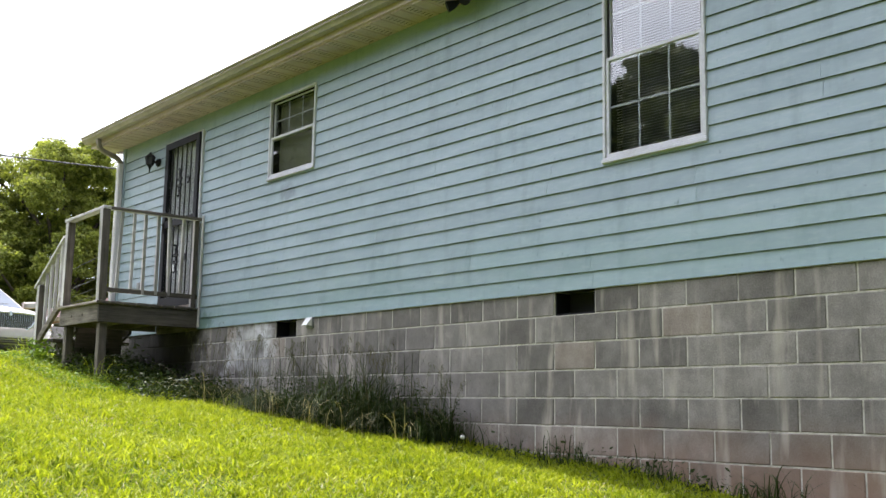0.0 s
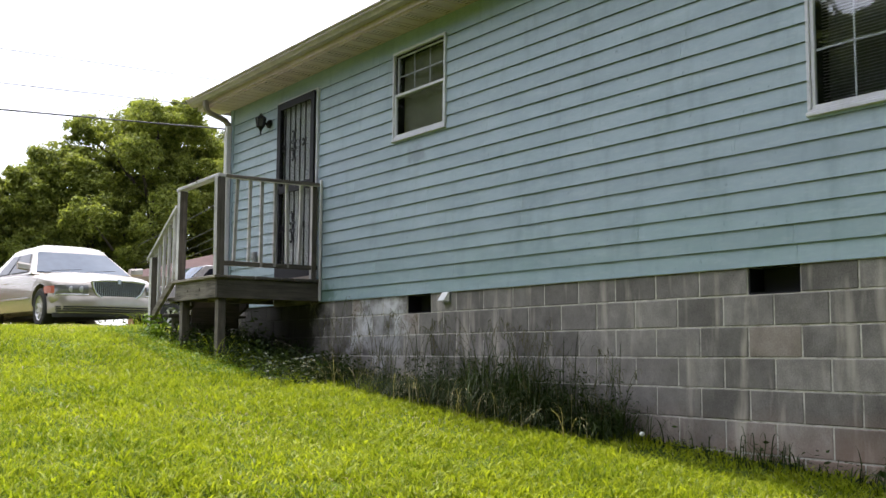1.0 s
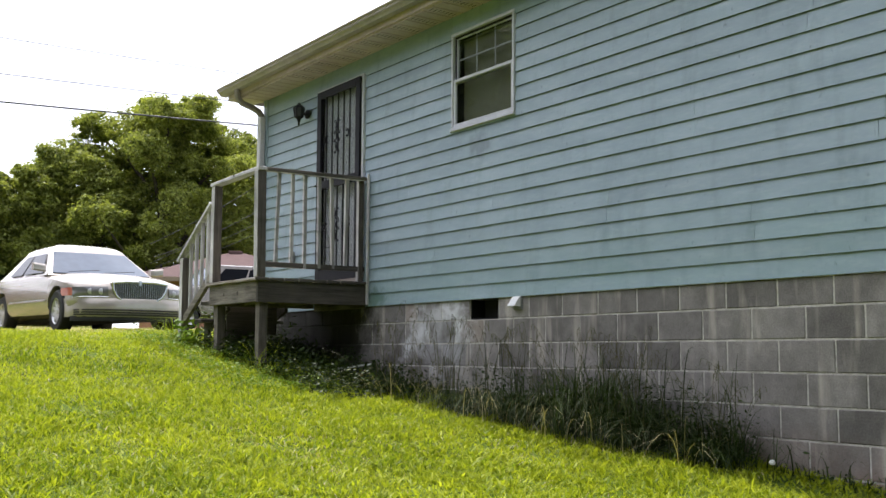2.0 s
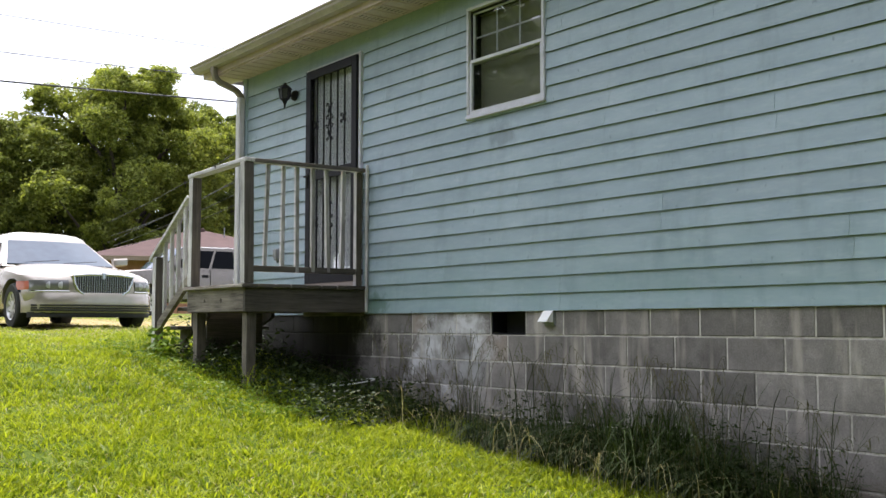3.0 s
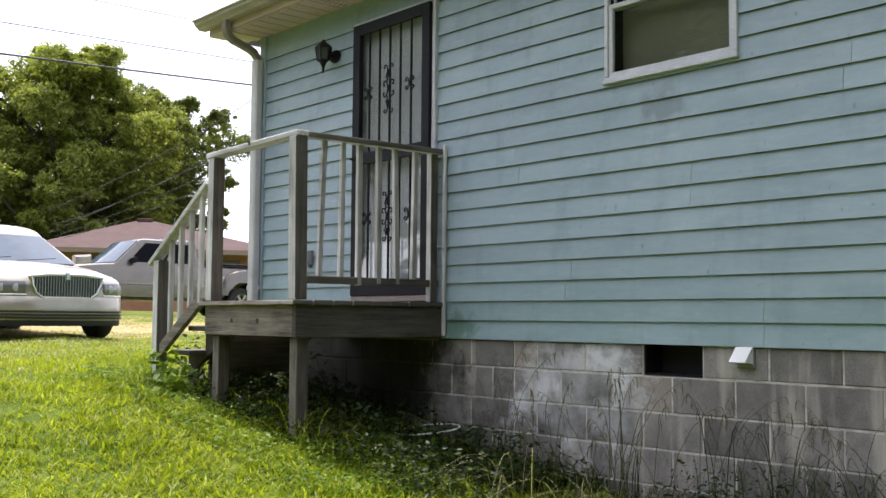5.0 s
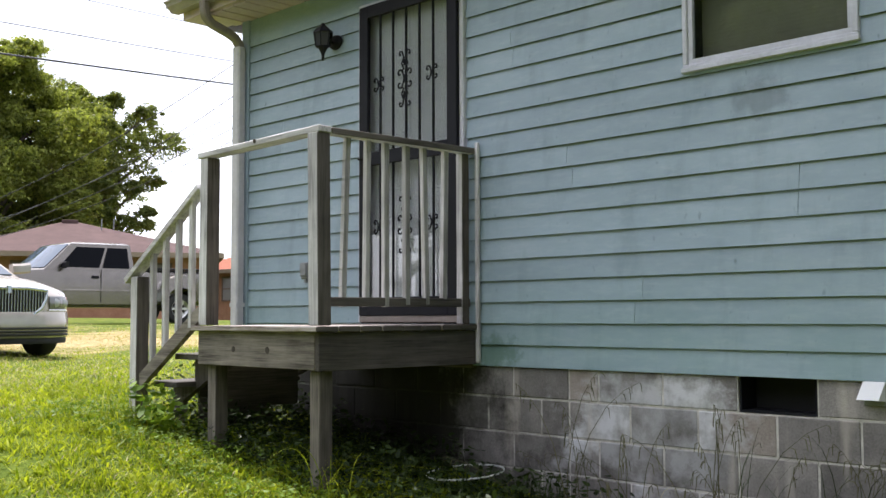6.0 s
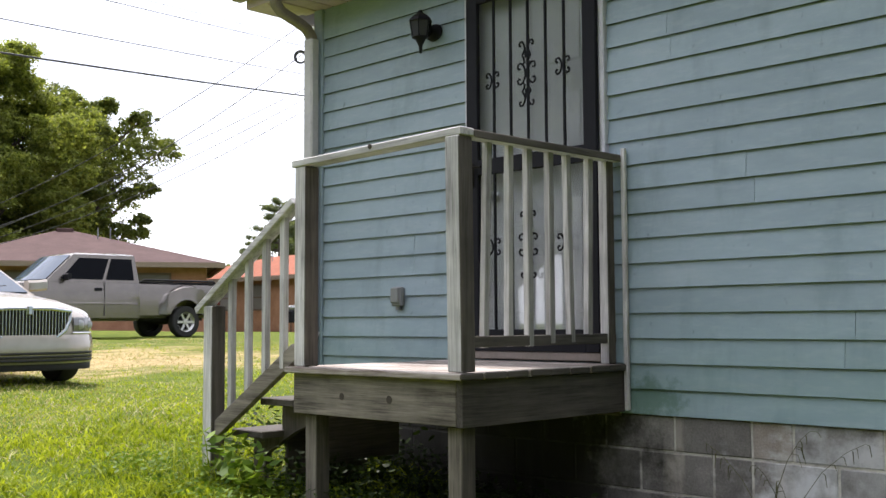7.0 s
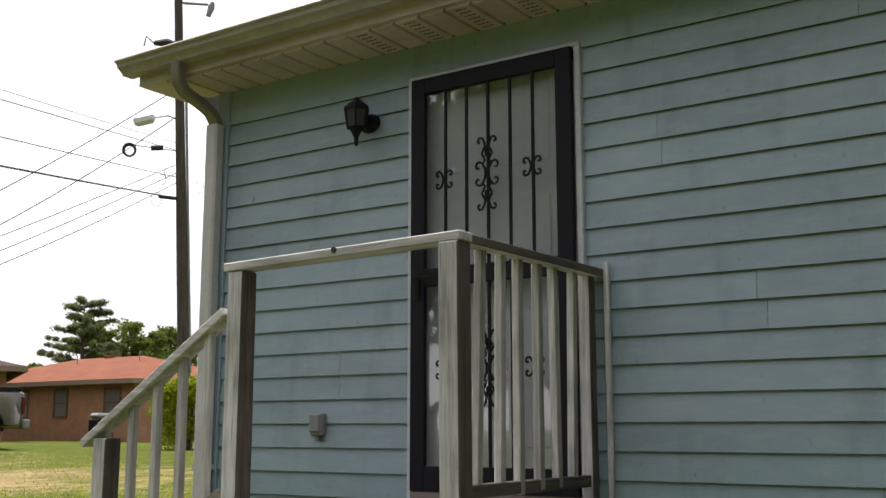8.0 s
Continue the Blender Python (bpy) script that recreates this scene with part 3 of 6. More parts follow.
whole("wall_east", block_of(HOUSE_X, HOUSE_X + 0.14, Y0, Y1, -0.02, 2.65), M_SIDING, "back wall of the house, blue-green siding", "wall", kind="structure")
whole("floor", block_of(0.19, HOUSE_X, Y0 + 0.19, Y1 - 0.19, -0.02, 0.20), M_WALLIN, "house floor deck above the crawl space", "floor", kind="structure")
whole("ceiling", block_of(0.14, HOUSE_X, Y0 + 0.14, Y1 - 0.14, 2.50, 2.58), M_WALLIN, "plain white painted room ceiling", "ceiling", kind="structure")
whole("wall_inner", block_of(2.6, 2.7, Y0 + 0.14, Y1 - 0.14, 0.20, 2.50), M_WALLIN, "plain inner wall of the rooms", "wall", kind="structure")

# ---- lap siding, board by board ----
CORNER = 0.07


def lap_board(y0, y1, zb, zt, z_low, z_high):
    """One thin vinyl course from zb to zt, cut to z_low..z_high; its foot stands proud and hollow over the course below."""
    def out(z):
        return -0.003 - 0.0145 * (zt - z) / (zt - zb)
    lo, hi = max(zb, z_low), min(zt, z_high)
    back = min(0.055, 0.5 * (hi - lo))
    if lo == zb:
        prof = [(out(hi), hi), (out(lo), lo + 0.002), (out(lo) + 0.002, lo), (out(lo) + 0.0040, lo), (out(lo + back) + 0.0040, lo + back), (0.0, lo + back + 0.004), (0.0, hi)]
    else:
        prof = [(out(hi), hi), (out(lo), lo), (0.0, lo), (0.0, hi)]
    return loft(bmesh.new(), [[(x, y, z) for x, z in prof] for y in (y0, y1)])


rnd = random.Random(5)
courses = int((Z_SOF + 0.027) / LAP)
for c in range(courses):
    zb = -0.027 + c * LAP
    zt = zb + LAP
    if zt > Z_SOF - 0.1:
        zt = Z_SOF
    # joints between panels, staggered from course pair to course pair
    step = (c // 2) * 1.37 % 3.66
    joints = [y for y in np.arange(Y0 + step, Y1 - CORNER, 3.66) if Y0 + 0.4 < y < Y1 - CORNER - 0.4]
    bounds = [Y0, *[j + rnd.uniform(-0.03, 0.03) for j in joints], Y1 - CORNER]
    for a, b in zip(bounds, bounds[1:]):
        cuts = [(max(a, h[0]), min(b, h[1]), h) for h in OPENINGS if h[0] < b and h[1] > a and h[2] < zt and h[3] > zb]
        edge = a
        for p, q, h in sorted(cuts, key=lambda k: k[0]):
            if p - edge > 0.02:
                part("siding_board", lap_board(edge, p, zb, zt, zb, zt), M_SIDING, wall_west)
            if h[2] - zb > 0.008:
                part("siding_board", lap_board(p, q, zb, zt, zb, h[2]), M_SIDING, wall_west)
            if zt - h[3] > 0.008:
                part("siding_board", lap_board(p, q, zb, zt, h[3], zt), M_SIDING, wall_west)
            edge = q
        if b - 0.0025 - edge > 0.02:
            part("siding_board", lap_board(edge, b - 0.0025, zb, zt, zb, zt), M_SIDING, wall_west)
bm = block_of(-0.026, 0.0, Y1 - CORNER, Y1 + 0.02, -0.03, Z_SOF, 0.004)
box(bm, 0.0, 0.08, Y1, Y1 + 0.02, -0.03, Z_SOF, 0.004)
part("corner_post", bm, M_SIDING, wall_west)

# ---- block foundation ----
foundation = whole("wall_foundation", holed(bmesh.new(), 0.005, 0.18, Y0, Y1 - 0.004, -9 * CRS, -0.02, [(9 * BLK, 10 * BLK, -CRS, -0.02), (-BLK, 0.0, -CRS, -0.02)]), M_MORTAR, "grey concrete block foundation with pale mortar joints", "foundation", kind="structure")
whole("wall_foundation_north", block_of(0.19, HOUSE_X + 0.1, Y1 - 0.19, Y1, -9 * CRS, -0.03), M_BLOCK, "end of the concrete block foundation", "foundation", kind="structure")
whole("wall_foundation_south", block_of(0.19, HOUSE_X + 0.1, Y0, Y0 + 0.19, -2.2, -0.03), M_BLOCK, "end of the concrete block foundation", "foundation", kind="structure")
whole("wall_foundation_east", block_of(HOUSE_X - 0.05, HOUSE_X + 0.1, Y0 + 0.19, Y1 - 0.19, -2.2, -0.03), M_BLOCK, "back of the concrete block foundation", "foundation", kind="structure")

# ---- roof, soffit, fascia, gutter ----
RIDGE_X, RIDGE_Z = HOUSE_X / 2, 4.18
bm = bmesh.new()
for x_eave, way in ((-0.37, 1), (HOUSE_X + 0.5, -1)):
    e0, e1, r0, r1 = (x_eave, Y0 - 0.4, 2.735), (x_eave, Y1 + 0.40, 2.735), (RIDGE_X, Y0 - 0.4, RIDGE_Z), (RIDGE_X, Y1 + 0.40, RIDGE_Z)
    slab(bm, [e0, e1, r1, r0], 0.04, (0, 0, 1))
whole("roof", bm, M_SHINGLE, "low gable roof of weathered grey shingles", "roof", kind="structure")
bm = bmesh.new()
for y in (Y0 + 0.02, Y1 - 0.12):
    slab(bm, [(0.0, y, 2.66), (HOUSE_X, y, 2.66), (RIDGE_X, y, RIDGE_Z - 0.05)], 0.10, (0, 1, 0))
whole("wall_gable", bm, M_SIDING, "gable ends in blue-green siding", "wall", kind="structure")
fascia = whole("trim_fascia", block_of(-0.35, -0.33, Y0 - 0.4, Y1 + 0.36, 2.603, 2.727, 0.003), M_SOFFIT, "cream fascia board below the gutter", "fascia", kind="structure")
whole("trim_rake", block_of(-0.33, 0.35, Y1 + 0.34, Y1 + 0.36, 2.603, 2.727, 0.003), M_SOFFIT, "cream boxed end of the eave", "fascia", kind="structure")
soffit = whole("soffit", block_of(-0.33, -0.0, Y0 - 0.3, Y1 + 0.34, 2.604, 2.63), M_SOFFIT, "cream vinyl soffit with vented panels", "soffit", kind="structure")
# bent vinyl panels, every third one vented
PAN = 0.305


def soffit_panel():
    bm = bmesh.new()
    prof = [(0.0, 2.604), (0.010, 2.584), (0.140, 2.584), (0.146, 2.602), (0.156, 2.602), (0.162, 2.584), (0.290, 2.584), (0.303, 2.604)]
    rings = [[(x, y, z) for y, z in prof] + [(x, 0.303, 2.605), (x, 0.0, 2.605)] for x in (-0.325, -0.006)]
    loft(bm, rings)
    return finish(bm, "soffit_panel", M_SOFFIT)


panel_me = soffit_panel()
# solid black slips stand in for the shade in the open slots
slot_bm = bmesh.new()
for k in range(7):
    for y in (0.050, 0.074, 0.098):
        box(slot_bm, -0.30 + k * 0.042, -0.294 + k * 0.042, y - 0.008, y + 0.008, 2.5815, 2.588)
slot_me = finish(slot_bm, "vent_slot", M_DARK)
k, y = 0, Y0 - 0.3
while y + PAN < Y1 + 0.34:
    ob = new("soffit_panel", panel_me)
    ob.parent, ob.location = soffit, (0, y, 0)
    if y < 7.2:
        v = new("vent_slots", slot_me)
        v.parent, v.location = ob, (0, 0, 0)
    y += PAN
    k += 1
# K-style gutter, an open trough
gut = thing("gutter", pose(0, 0, 0), "cream metal gutter along the eave", "gutter")
bm = bmesh.new()
trough = [(-0.352, 2.742), (-0.352, 2.662), (-0.424, 2.662), (-0.431, 2.676), (-0.448, 2.690), (-0.466, 2.700), (-0.472, 2.722), (-0.487, 2.728), (-0.492, 2.736), (-0.487, 2.744), (-0.474, 2.742), (-0.465, 2.722), (-0.459, 2.706), (-0.430, 2.688), (-0.418, 2.669), (-0.358, 2.669), (-0.358, 2.742)]
loft(bm, [[(x, y, z) for x, z in trough] for y in (Y0 - 0.4, Y1 + 0.42)])
part("trough", bm, M_GUTTER, gut)
part("end_cap", slab(bmesh.new(), [(x, Y1 + 0.42, z) for x, z in trough[:11]], 0.004, (0, 1, 0)), M_GUTTER, gut)
# downspout: outlet, elbow, pipe
spout = thing("downspout", pose(0, 0, 0), "pale grey downspout at the house corner", "downspout")
DSX, DSY = -0.068, Y1 - 0.005


def pipe_run(bm, pts, w, d):
    rings = []
    pts = [Vector(p) for p in pts]
    for k, p in enumerate(pts):
        n = (pts[min(k + 1, len(pts) - 1)] - pts[max(k - 1, 0)]).normalized()
        s = Vector((0, 1, 0))
        s = (s - n * s.dot(n)).normalized()
        o = n.cross(s)
        rings.append([p + s * (w / 2) * a + o * (d / 2) * b for a, b in ((-1, -0.7), (-0.7, -1), (0.7, -1), (1, -0.7), (1, 0.7), (0.7, 1), (-0.7, 1), (-1, 0.7))])
    return loft(bm, rings)


part("elbow", pipe_run(bmesh.new(), [(-0.400, Y1 - 0.03, 2.665), (-0.400, Y1 - 0.03, 2.610), (-0.378, Y1 - 0.02, 2.553), (-0.325, Y1 - 0.01, 2.513), (-0.17, Y1 - 0.005, 2.468), (-0.108, Y1 - 0.005, 2.44), (DSX, DSY, 2.39), (DSX, DSY, 2.35)], 0.075, 0.058), M_ELBOW, spout, "brown weathered downspout elbow")
part("pipe", pipe_run(bmesh.new(), [(DSX, DSY, 2.37), (DSX, DSY, 1.2), (DSX, DSY, soil_at(-0.1, DSY) + 0.02)], 0.095, 0.070), M_SPOUT, spout)
for z in (0.35,):
    part("strap", block_of(DSX - 0.037, 0.0, DSY - 0.046, DSY + 0.046, z, z + 0.03), M_SPOUT, spout)

# ---- windows ----
def window_unit(name, label, y0, y1, z0, z1, grids, blind_mat, slat_tilt, rail=0.5):
    w = thing(name, pose(0, 0, 0), label, "window", kind="structure")
    t = 0.028
    bm = bmesh.new()
    for a in ((y0, y1, z0, z0 + t), (y0, y1, z1 - t, z1), (y0, y0 + t, z0 + t, z1 - t), (y1 - t, y1, z0 + t, z1 - t)):
        box(bm, -0.030, 0.004, *a, bevel=0.004)
    box(bm, -0.040, 0.004, y0 - 0.006, y1 + 0.006, z0 - 0.014, z0 + 0.012, 0.004)
    part("window_frame", bm, M_TRIM, w)
    ya, yb, za, zb = y0 + t, y1 - t, z0 + t, z1 - t
    zm = za + (zb - za) * rail
    f = 0.027
    for lower in (True, False):
        a, b = (za, zm + 0.018) if lower else (zm - 0.018, zb)
        x0 = -0.010 if lower else 0.012
        bm = bmesh.new()
        for s in ((ya, yb, a, a + f), (ya, yb, b - f, b), (ya, ya + f, a + f, b - f), (yb - f, yb, a + f, b - f)):
            box(bm, x0 - 0.008, x0 + 0.016, *s, bevel=0.002)
        sash = part("sash", bm, M_TRIM, w)
        g = new("pane", finish(block_of(x0 + 0.004, x0 + 0.008, ya + f, yb - f, a + f, b - f), "pane", M_GLASS))
        g.parent = sash
        g.visible_shadow = False
        cols, rows = grids[0 if lower else 1]
        for i in range(1, cols):
            y = ya + f + (yb - ya - 2 * f) * i / cols
            part("muntin", block_of(x0 + 0.010, x0 + 0.015, y - 0.007, y + 0.007, a + f, b - f), M_TRIM, sash)
        for i in range(1, rows):
            z = a + f + (b - a - 2 * f) * i / rows
            part("muntin", block_of(x0 + 0.0105, x0 + 0.0155, ya + f, yb - f, z - 0.007, z + 0.007), M_TRIM, sash)
    # slatted blind behind the glass
    bm = bmesh.new()
    ring = [(0.0, -0.0115), (0.0025, 0.0), (0.0, 0.0115), (0.0012, 0.0115), (0.0037, 0.0), (0.0012, -0.0115)]
    ca, sa = math.cos(slat_tilt), math.sin(slat_tilt)
    loft(bm, [[(u * ca - v * sa, y, u * sa + v * ca) for u, v in ring] for y in (ya + 0.02, yb - 0.02)])
    slat_me = finish(bm, "slat", blind_mat)
    blind = thing("blind", pose(0.085, 0, 0), "horizontal slatted window blind, let down", "blind")
    part("head_rail", block_of(-0.015, 0.015, ya + 0.015, yb - 0.015, zb - 0.03, zb - 0.002), blind_mat, blind)
    z = za + 0.03
    while z < zb - 0.035:
        s = new("slat", slat_me)
        s.parent, s.location = blind, (0, 0, z)
        z += 0.0205
    return w


window_unit("window_1", "tall white double-hung window with grilles and dark reflections", *WIN1, ((3, 2), (3, 2)), M_BLIND, radians(-74))
window_unit("window_2", "small white double-hung window with grilles in the upper sash", *WIN2, ((1, 1), (3, 2)), M_BLIND2, radians(10))

# ---- door and barred storm door ----
d0, d1, dz0, dz1 = DOOR
door = thing("door_1", pose(0, 0, 0), "white entrance door behind a black barred security door", "door", kind="structure")
bm = bmesh.new()
for a in ((d0 - 0.002, d0 + 0.030, dz0, dz1), (d1 - 0.030, d1 + 0.002, dz0, dz1), (d0 - 0.002, d1 + 0.002, dz1, dz1 + 0.022)):
    box(bm, -0.040, 0.004, *a, bevel=0.004)
part("casing", bm, M_TRIM, door, "thin white door casing")
part("threshold", block_of(-0.06, 0.10, d0 + 0.03, d1 - 0.03, dz0, dz0 + 0.045, 0.005), M_ELBOW, door)
inner_door = part("door_leaf", block_of(0.020, 0.060, d0 + 0.05, d1 - 0.05, dz0 + 0.045, dz1 - 0.05, 0.003), M_DOOR, door, "white panelled door leaf")
for a, b in ((0.16, 0.46), (0.54, 0.84)):
    for c, d in ((0.12, 0.42), (0.50, 0.68), (0.76, 0.95)):
        ya, yb = d0 + 0.05 + (d1 - d0 - 0.1) * a, d0 + 0.05 + (d1 - d0 - 0.1) * b
        za, zb = dz0 + (dz1 - dz0) * c, dz0 + (dz1 - dz0) * d
        part("door_panel", block_of(0.014, 0.021, ya, yb, za, zb, 0.003), M_DOOR, inner_door)
storm = thing("security_door", pose(0, 0, 0), "black steel security door with upright bars and scrolls", "door")
s0, s1, sz0, sz1 = d0 + 0.034, d1 - 0.034, dz0 + 0.045, dz1 - 0.004
st, MIDZ = 0.085, 1.335
bm = bmesh.new()
for a in ((s0, s0 + st, sz0, sz1), (s1 - st, s1, sz0, sz1), (s0 + st, s1 - st, sz1 - 0.085, sz1), (s0 + st, s1 - st, sz0, sz0 + 0.12), (s0 + st, s1 - st, MIDZ - 0.055, MIDZ + 0.035)):
    box(bm, -0.066, -0.036, *a, bevel=0.003)
part("door_frame", bm, M_BLACK, storm)
for a, b in ((sz0 + 0.12, MIDZ - 0.055), (MIDZ + 0.035, sz1 - 0.085)):
    g = part("glazing", block_of(-0.042, -0.038, s0 + st, s1 - st, a, b), M_GLASS, storm)
    g.visible_shadow = False
    for i in range(1, 6):
        y = s0 + st + (s1 - s0 - 2 * st) * i / 6
        part("bar", block_of(-0.064, -0.050, y - 0.0065, y + 0.0065, a, b, 0.001), M_BLACK, storm)


HOOK = ((0.006, 0.0), (0.009, 0.018), (0.018, 0.036), (0.031, 0.045), (0.043, 0.040), (0.047, 0.028), (0.041, 0.019), (0.033, 0.023))
CREST = ((0.005, 0.075), (0.007, 0.110), (0.013, 0.138), (0.024, 0.156), (0.037, 0.158), (0.045, 0.147), (0.042, 0.136), (0.034, 0.138))
STRUT = ((0.006, 0.125), (0.016, 0.105), (0.026, 0.088), (0.016, 0.072), (0.010, 0.055), (0.020, 0.048))


def scroll(name, cy, cz, size, large):
    """Wrought scrolls that curl away from the bar on both sides, above and below."""
    bm = bmesh.new()
    for side in (1, -1):
        for up in (1, -1):
            runs = ((HOOK, 1.35), (CREST, 1.15), (STRUT, 1.15)) if large else ((HOOK, 1.0),)
            for run, k in runs:
                tube(bm, [(-0.070, cy + side * y * k, cz + up * z * k) for y, z in run], 0.006, 6)
    box(bm, -0.074, -0.063, cy - 0.011, cy + 0.011, cz - size * 0.5, cz + size * 0.5, 0.002)
    part(name, bm, M_BLACK, storm)


ym = (s0 + s1) / 2
gap = (s1 - s0 - 2 * st) / 6
for zc in (1.815, 0.862):
    scroll("scroll", ym, zc, 0.05, True)
    for k in (-2, 2):
        scroll("scroll", ym + k * gap, zc, 0.03, False)
bm = bmesh.new()
box(bm, -0.076, -0.066, s1 - 0.06, s1 - 0.03, MIDZ - 0.12, MIDZ + 0.02, 0.002)
tube(bm, [(-0.07, s1 - 0.045, MIDZ - 0.01), (-0.108, s1 - 0.045, MIDZ - 0.01), (-0.112, s1 - 0.09, MIDZ - 0.012), (-0.110, s1 - 0.15, MIDZ - 0.015)], 0.008, 6)
part("door_handle", bm, M_HATCH, storm, "dark lever handle")
part("knob", revolve(bmesh.new(), [(0.0, 0.030), (0.012, 0.030), (0.014, 0.020), (0.028, 0.014), (0.030, 0.006), (0.020, 0.002), (0.0, 0.001)], 14, "x", (-0.010, s1 - 0.16, 1.16)), M_RIM, inner_door)

# ---- porch ----
PX, PYA, PYB, DECK = -1.225, 5.79, 6.962, 0.222     # outer face, near and far faces, top of the boards
porch = thing("porch", pose(0, 0, 0), "small weathered grey timber porch with railing and steps", "porch")
# deck boards along the wall
n_boards = 8
bw = (-0.03 - (PX - 0.035)) / n_boards
rnd = random.Random(11)
for k in range(n_boards):
    x = PX - 0.035 + k * bw
    board = part("deck_board", block_of(x, x + bw - 0.005, PYA - 0.02 - rnd.uniform(0, 0.012), PYB + 0.03 + rnd.uniform(0, 0.01), DECK - 0.034, DECK - rnd.uniform(0, 0.004), 0.005), M_DECK, porch)
    shade_sides(board, M_SHADEDX)
# rim joists
JB = -0.012
part("rim_joist", block_of(PX, PX + 0.038, PYA + 0.038, PYB, JB, DECK - 0.036, 0.003), M_JOISTY, porch, "grey rim joist with two dark knots")
# the near rim faces -y, so its whole colour carries the shade
part("rim_joist", block_of(PX + 0.002, -0.03, PYA, PYA + 0.037, JB - 0.005, DECK - 0.036, 0.003), M_SHADEDX, porch, "weathered rim joist in its shaded tone")
part("rim_joist", block_of(PX + 0.040, -0.03, PYB - 0.04, PYB - 0.002, JB, DECK - 0.036, 0.003), M_JOISTX, porch)
for x in (-0.85, -0.45):
    part("joist", block_of(x, x + 0.038, PYA + 0.04, PYB - 0.045, JB + 0.01, DECK - 0.037), M_JOISTY, porch)
knot_mat = plain("wood_knot", (0.055, 0.045, 0.035), 0.9)
for y, r in ((6.25, 0.019), (6.585, 0.017)):
    part("knot", revolve(bmesh.new(), [(0.0, -0.003), (r, -0.0015), (r * 1.1, 0.003)], 12, "x", (PX, y, 0.085)), knot_mat, porch)
# posts below and above the deck
PW = 0.088
for x, y in ((PX + 0.012, PYA + 0.042), (PX + 0.012, PYB - 0.13)):
    z = soil_at(x, y) - 0.06
    below = part("post", block_of(x + 0.03, x + 0.03 + PW, y, y + PW, z, JB + 0.012 - 0.02, 0.005), M_JOISTZ, porch)
    shade_sides(below, M_SHADEDZ)
part("ledger", block_of(-0.0285, -0.002, PYA + 0.04, PYB - 0.045, JB - 0.03, DECK - 0.037), M_JOISTY, porch)
RT = 1.283


def leaning_post(x, y, z0, z1, dx=0.0, dy=0.0, name="rail_post", w=PW):
    bm = block_of(x, x + w, y, y + w, z0, z1, 0.005)
    for v in bm.verts:
        f = (v.co.z - z0) / (z1 - z0)
        v.co.x += dx * f
        v.co.y += dy * f
    return shade_sides(part(name, bm, M_WOODZ, porch), M_SHADEDZ)


leaning_post(PX - 0.012, PYA - 0.012, DECK, RT - 0.036, -0.012, 0.0)
leaning_post(PX - 0.012, PYB - 0.104, DECK, RT - 0.055, 0.004, 0.004)
leaning_post(-0.112, PYA + 0.030, DECK, RT - 0.008, 0.0, 0.0, w=0.058)
part("wall_board", block_of(-0.045, -0.022, PYA - 0.03, PYA - 0.006, -0.01, RT + 0.04, 0.003), M_WOODZ, porch)
# top rails
part("top_rail", beam(bmesh.new(), (PX + 0.022, PYA - 0.02, RT - 0.018), (PX + 0.03, PYB + 0.010, RT - 0.036), 0.088, 0.036, bevel=0.004), M_WOODY, porch)
side_rail = part("top_rail", beam(bmesh.new(), (PX + 0.07, PYA + 0.022, RT - 0.020), (-0.032, PYA + 0.030, RT - 0.010), 0.075, 0.036, bevel=0.004), M_WOODX, porch)
shade_sides(side_rail, M_SHADEDX)
part("knot", revolve(bmesh.new(), [(0.0, -0.003), (0.012, -0.0015), (0.013, 0.003)], 10, "x", (PX - 0.022, 6.36, RT - 0.018)), knot_mat, porch)
# lower rail and balusters on the near side
part("bottom_rail", beam(bmesh.new(), (PX + 0.075, PYA + 0.055, 0.350), (-0.034, PYA + 0.062, 0.352), 0.040, 0.050, bevel=0.004), M_SHADEDX, porch)
crook = random.Random(21)
for xb, xt in ((-1.018, -0.996), (-0.856, -0.850), (-0.706, -0.712), (-0.550, -0.564), (-0.398, -0.420), (-0.246, -0.238)):
    shade_sides(part("baluster", beam(bmesh.new(), (xb + crook.uniform(-0.006, 0.006), PYA + 0.056 + crook.uniform(-0.004, 0.004), 0.335 - crook.uniform(0, 0.02)), (xt + crook.uniform(-0.006, 0.006), PYA + 0.050, RT - 0.034 + 0.008 * (xt + 1.2)), 0.034 + crook.uniform(-0.003, 0.004), 0.036, up=(0, 1, 0), bevel=0.004), M_WOODZ, porch), M_HALFSHADEZ)
# stair rail
SY, SX = 7.655, PX - 0.020
leaning_post(SX - 0.01, SY, soil_at(SX, SY) - 0.05, 0.535, 0.0, 0.0)
part("stair_rail", beam(bmesh.new(), (PX + 0.02, PYB - 0.005, 1.062), (SX + 0.022, SY + 0.160, 0.508), 0.086, 0.038, bevel=0.004), M_WOODY, porch)
part("stair_rail", beam(bmesh.new(), (PX + 0.02, PYB - 0.005, 0.298), (SX + 0.030, SY + 0.06, -0.178), 0.040, 0.086, bevel=0.004), M_JOISTY, porch)
for y in (7.53, 7.375, 7.22, 7.065):
    f = (y - PYB) / (SY + 0.160 - PYB)
    part("baluster", block_of(PX - 0.002, PX + 0.032, y - 0.018, y + 0.018, 0.298 - 0.476 * (y - PYB) / 0.758 - 0.03, 1.062 - 0.554 * f - 0.012, 0.003), M_WOODZ, porch)
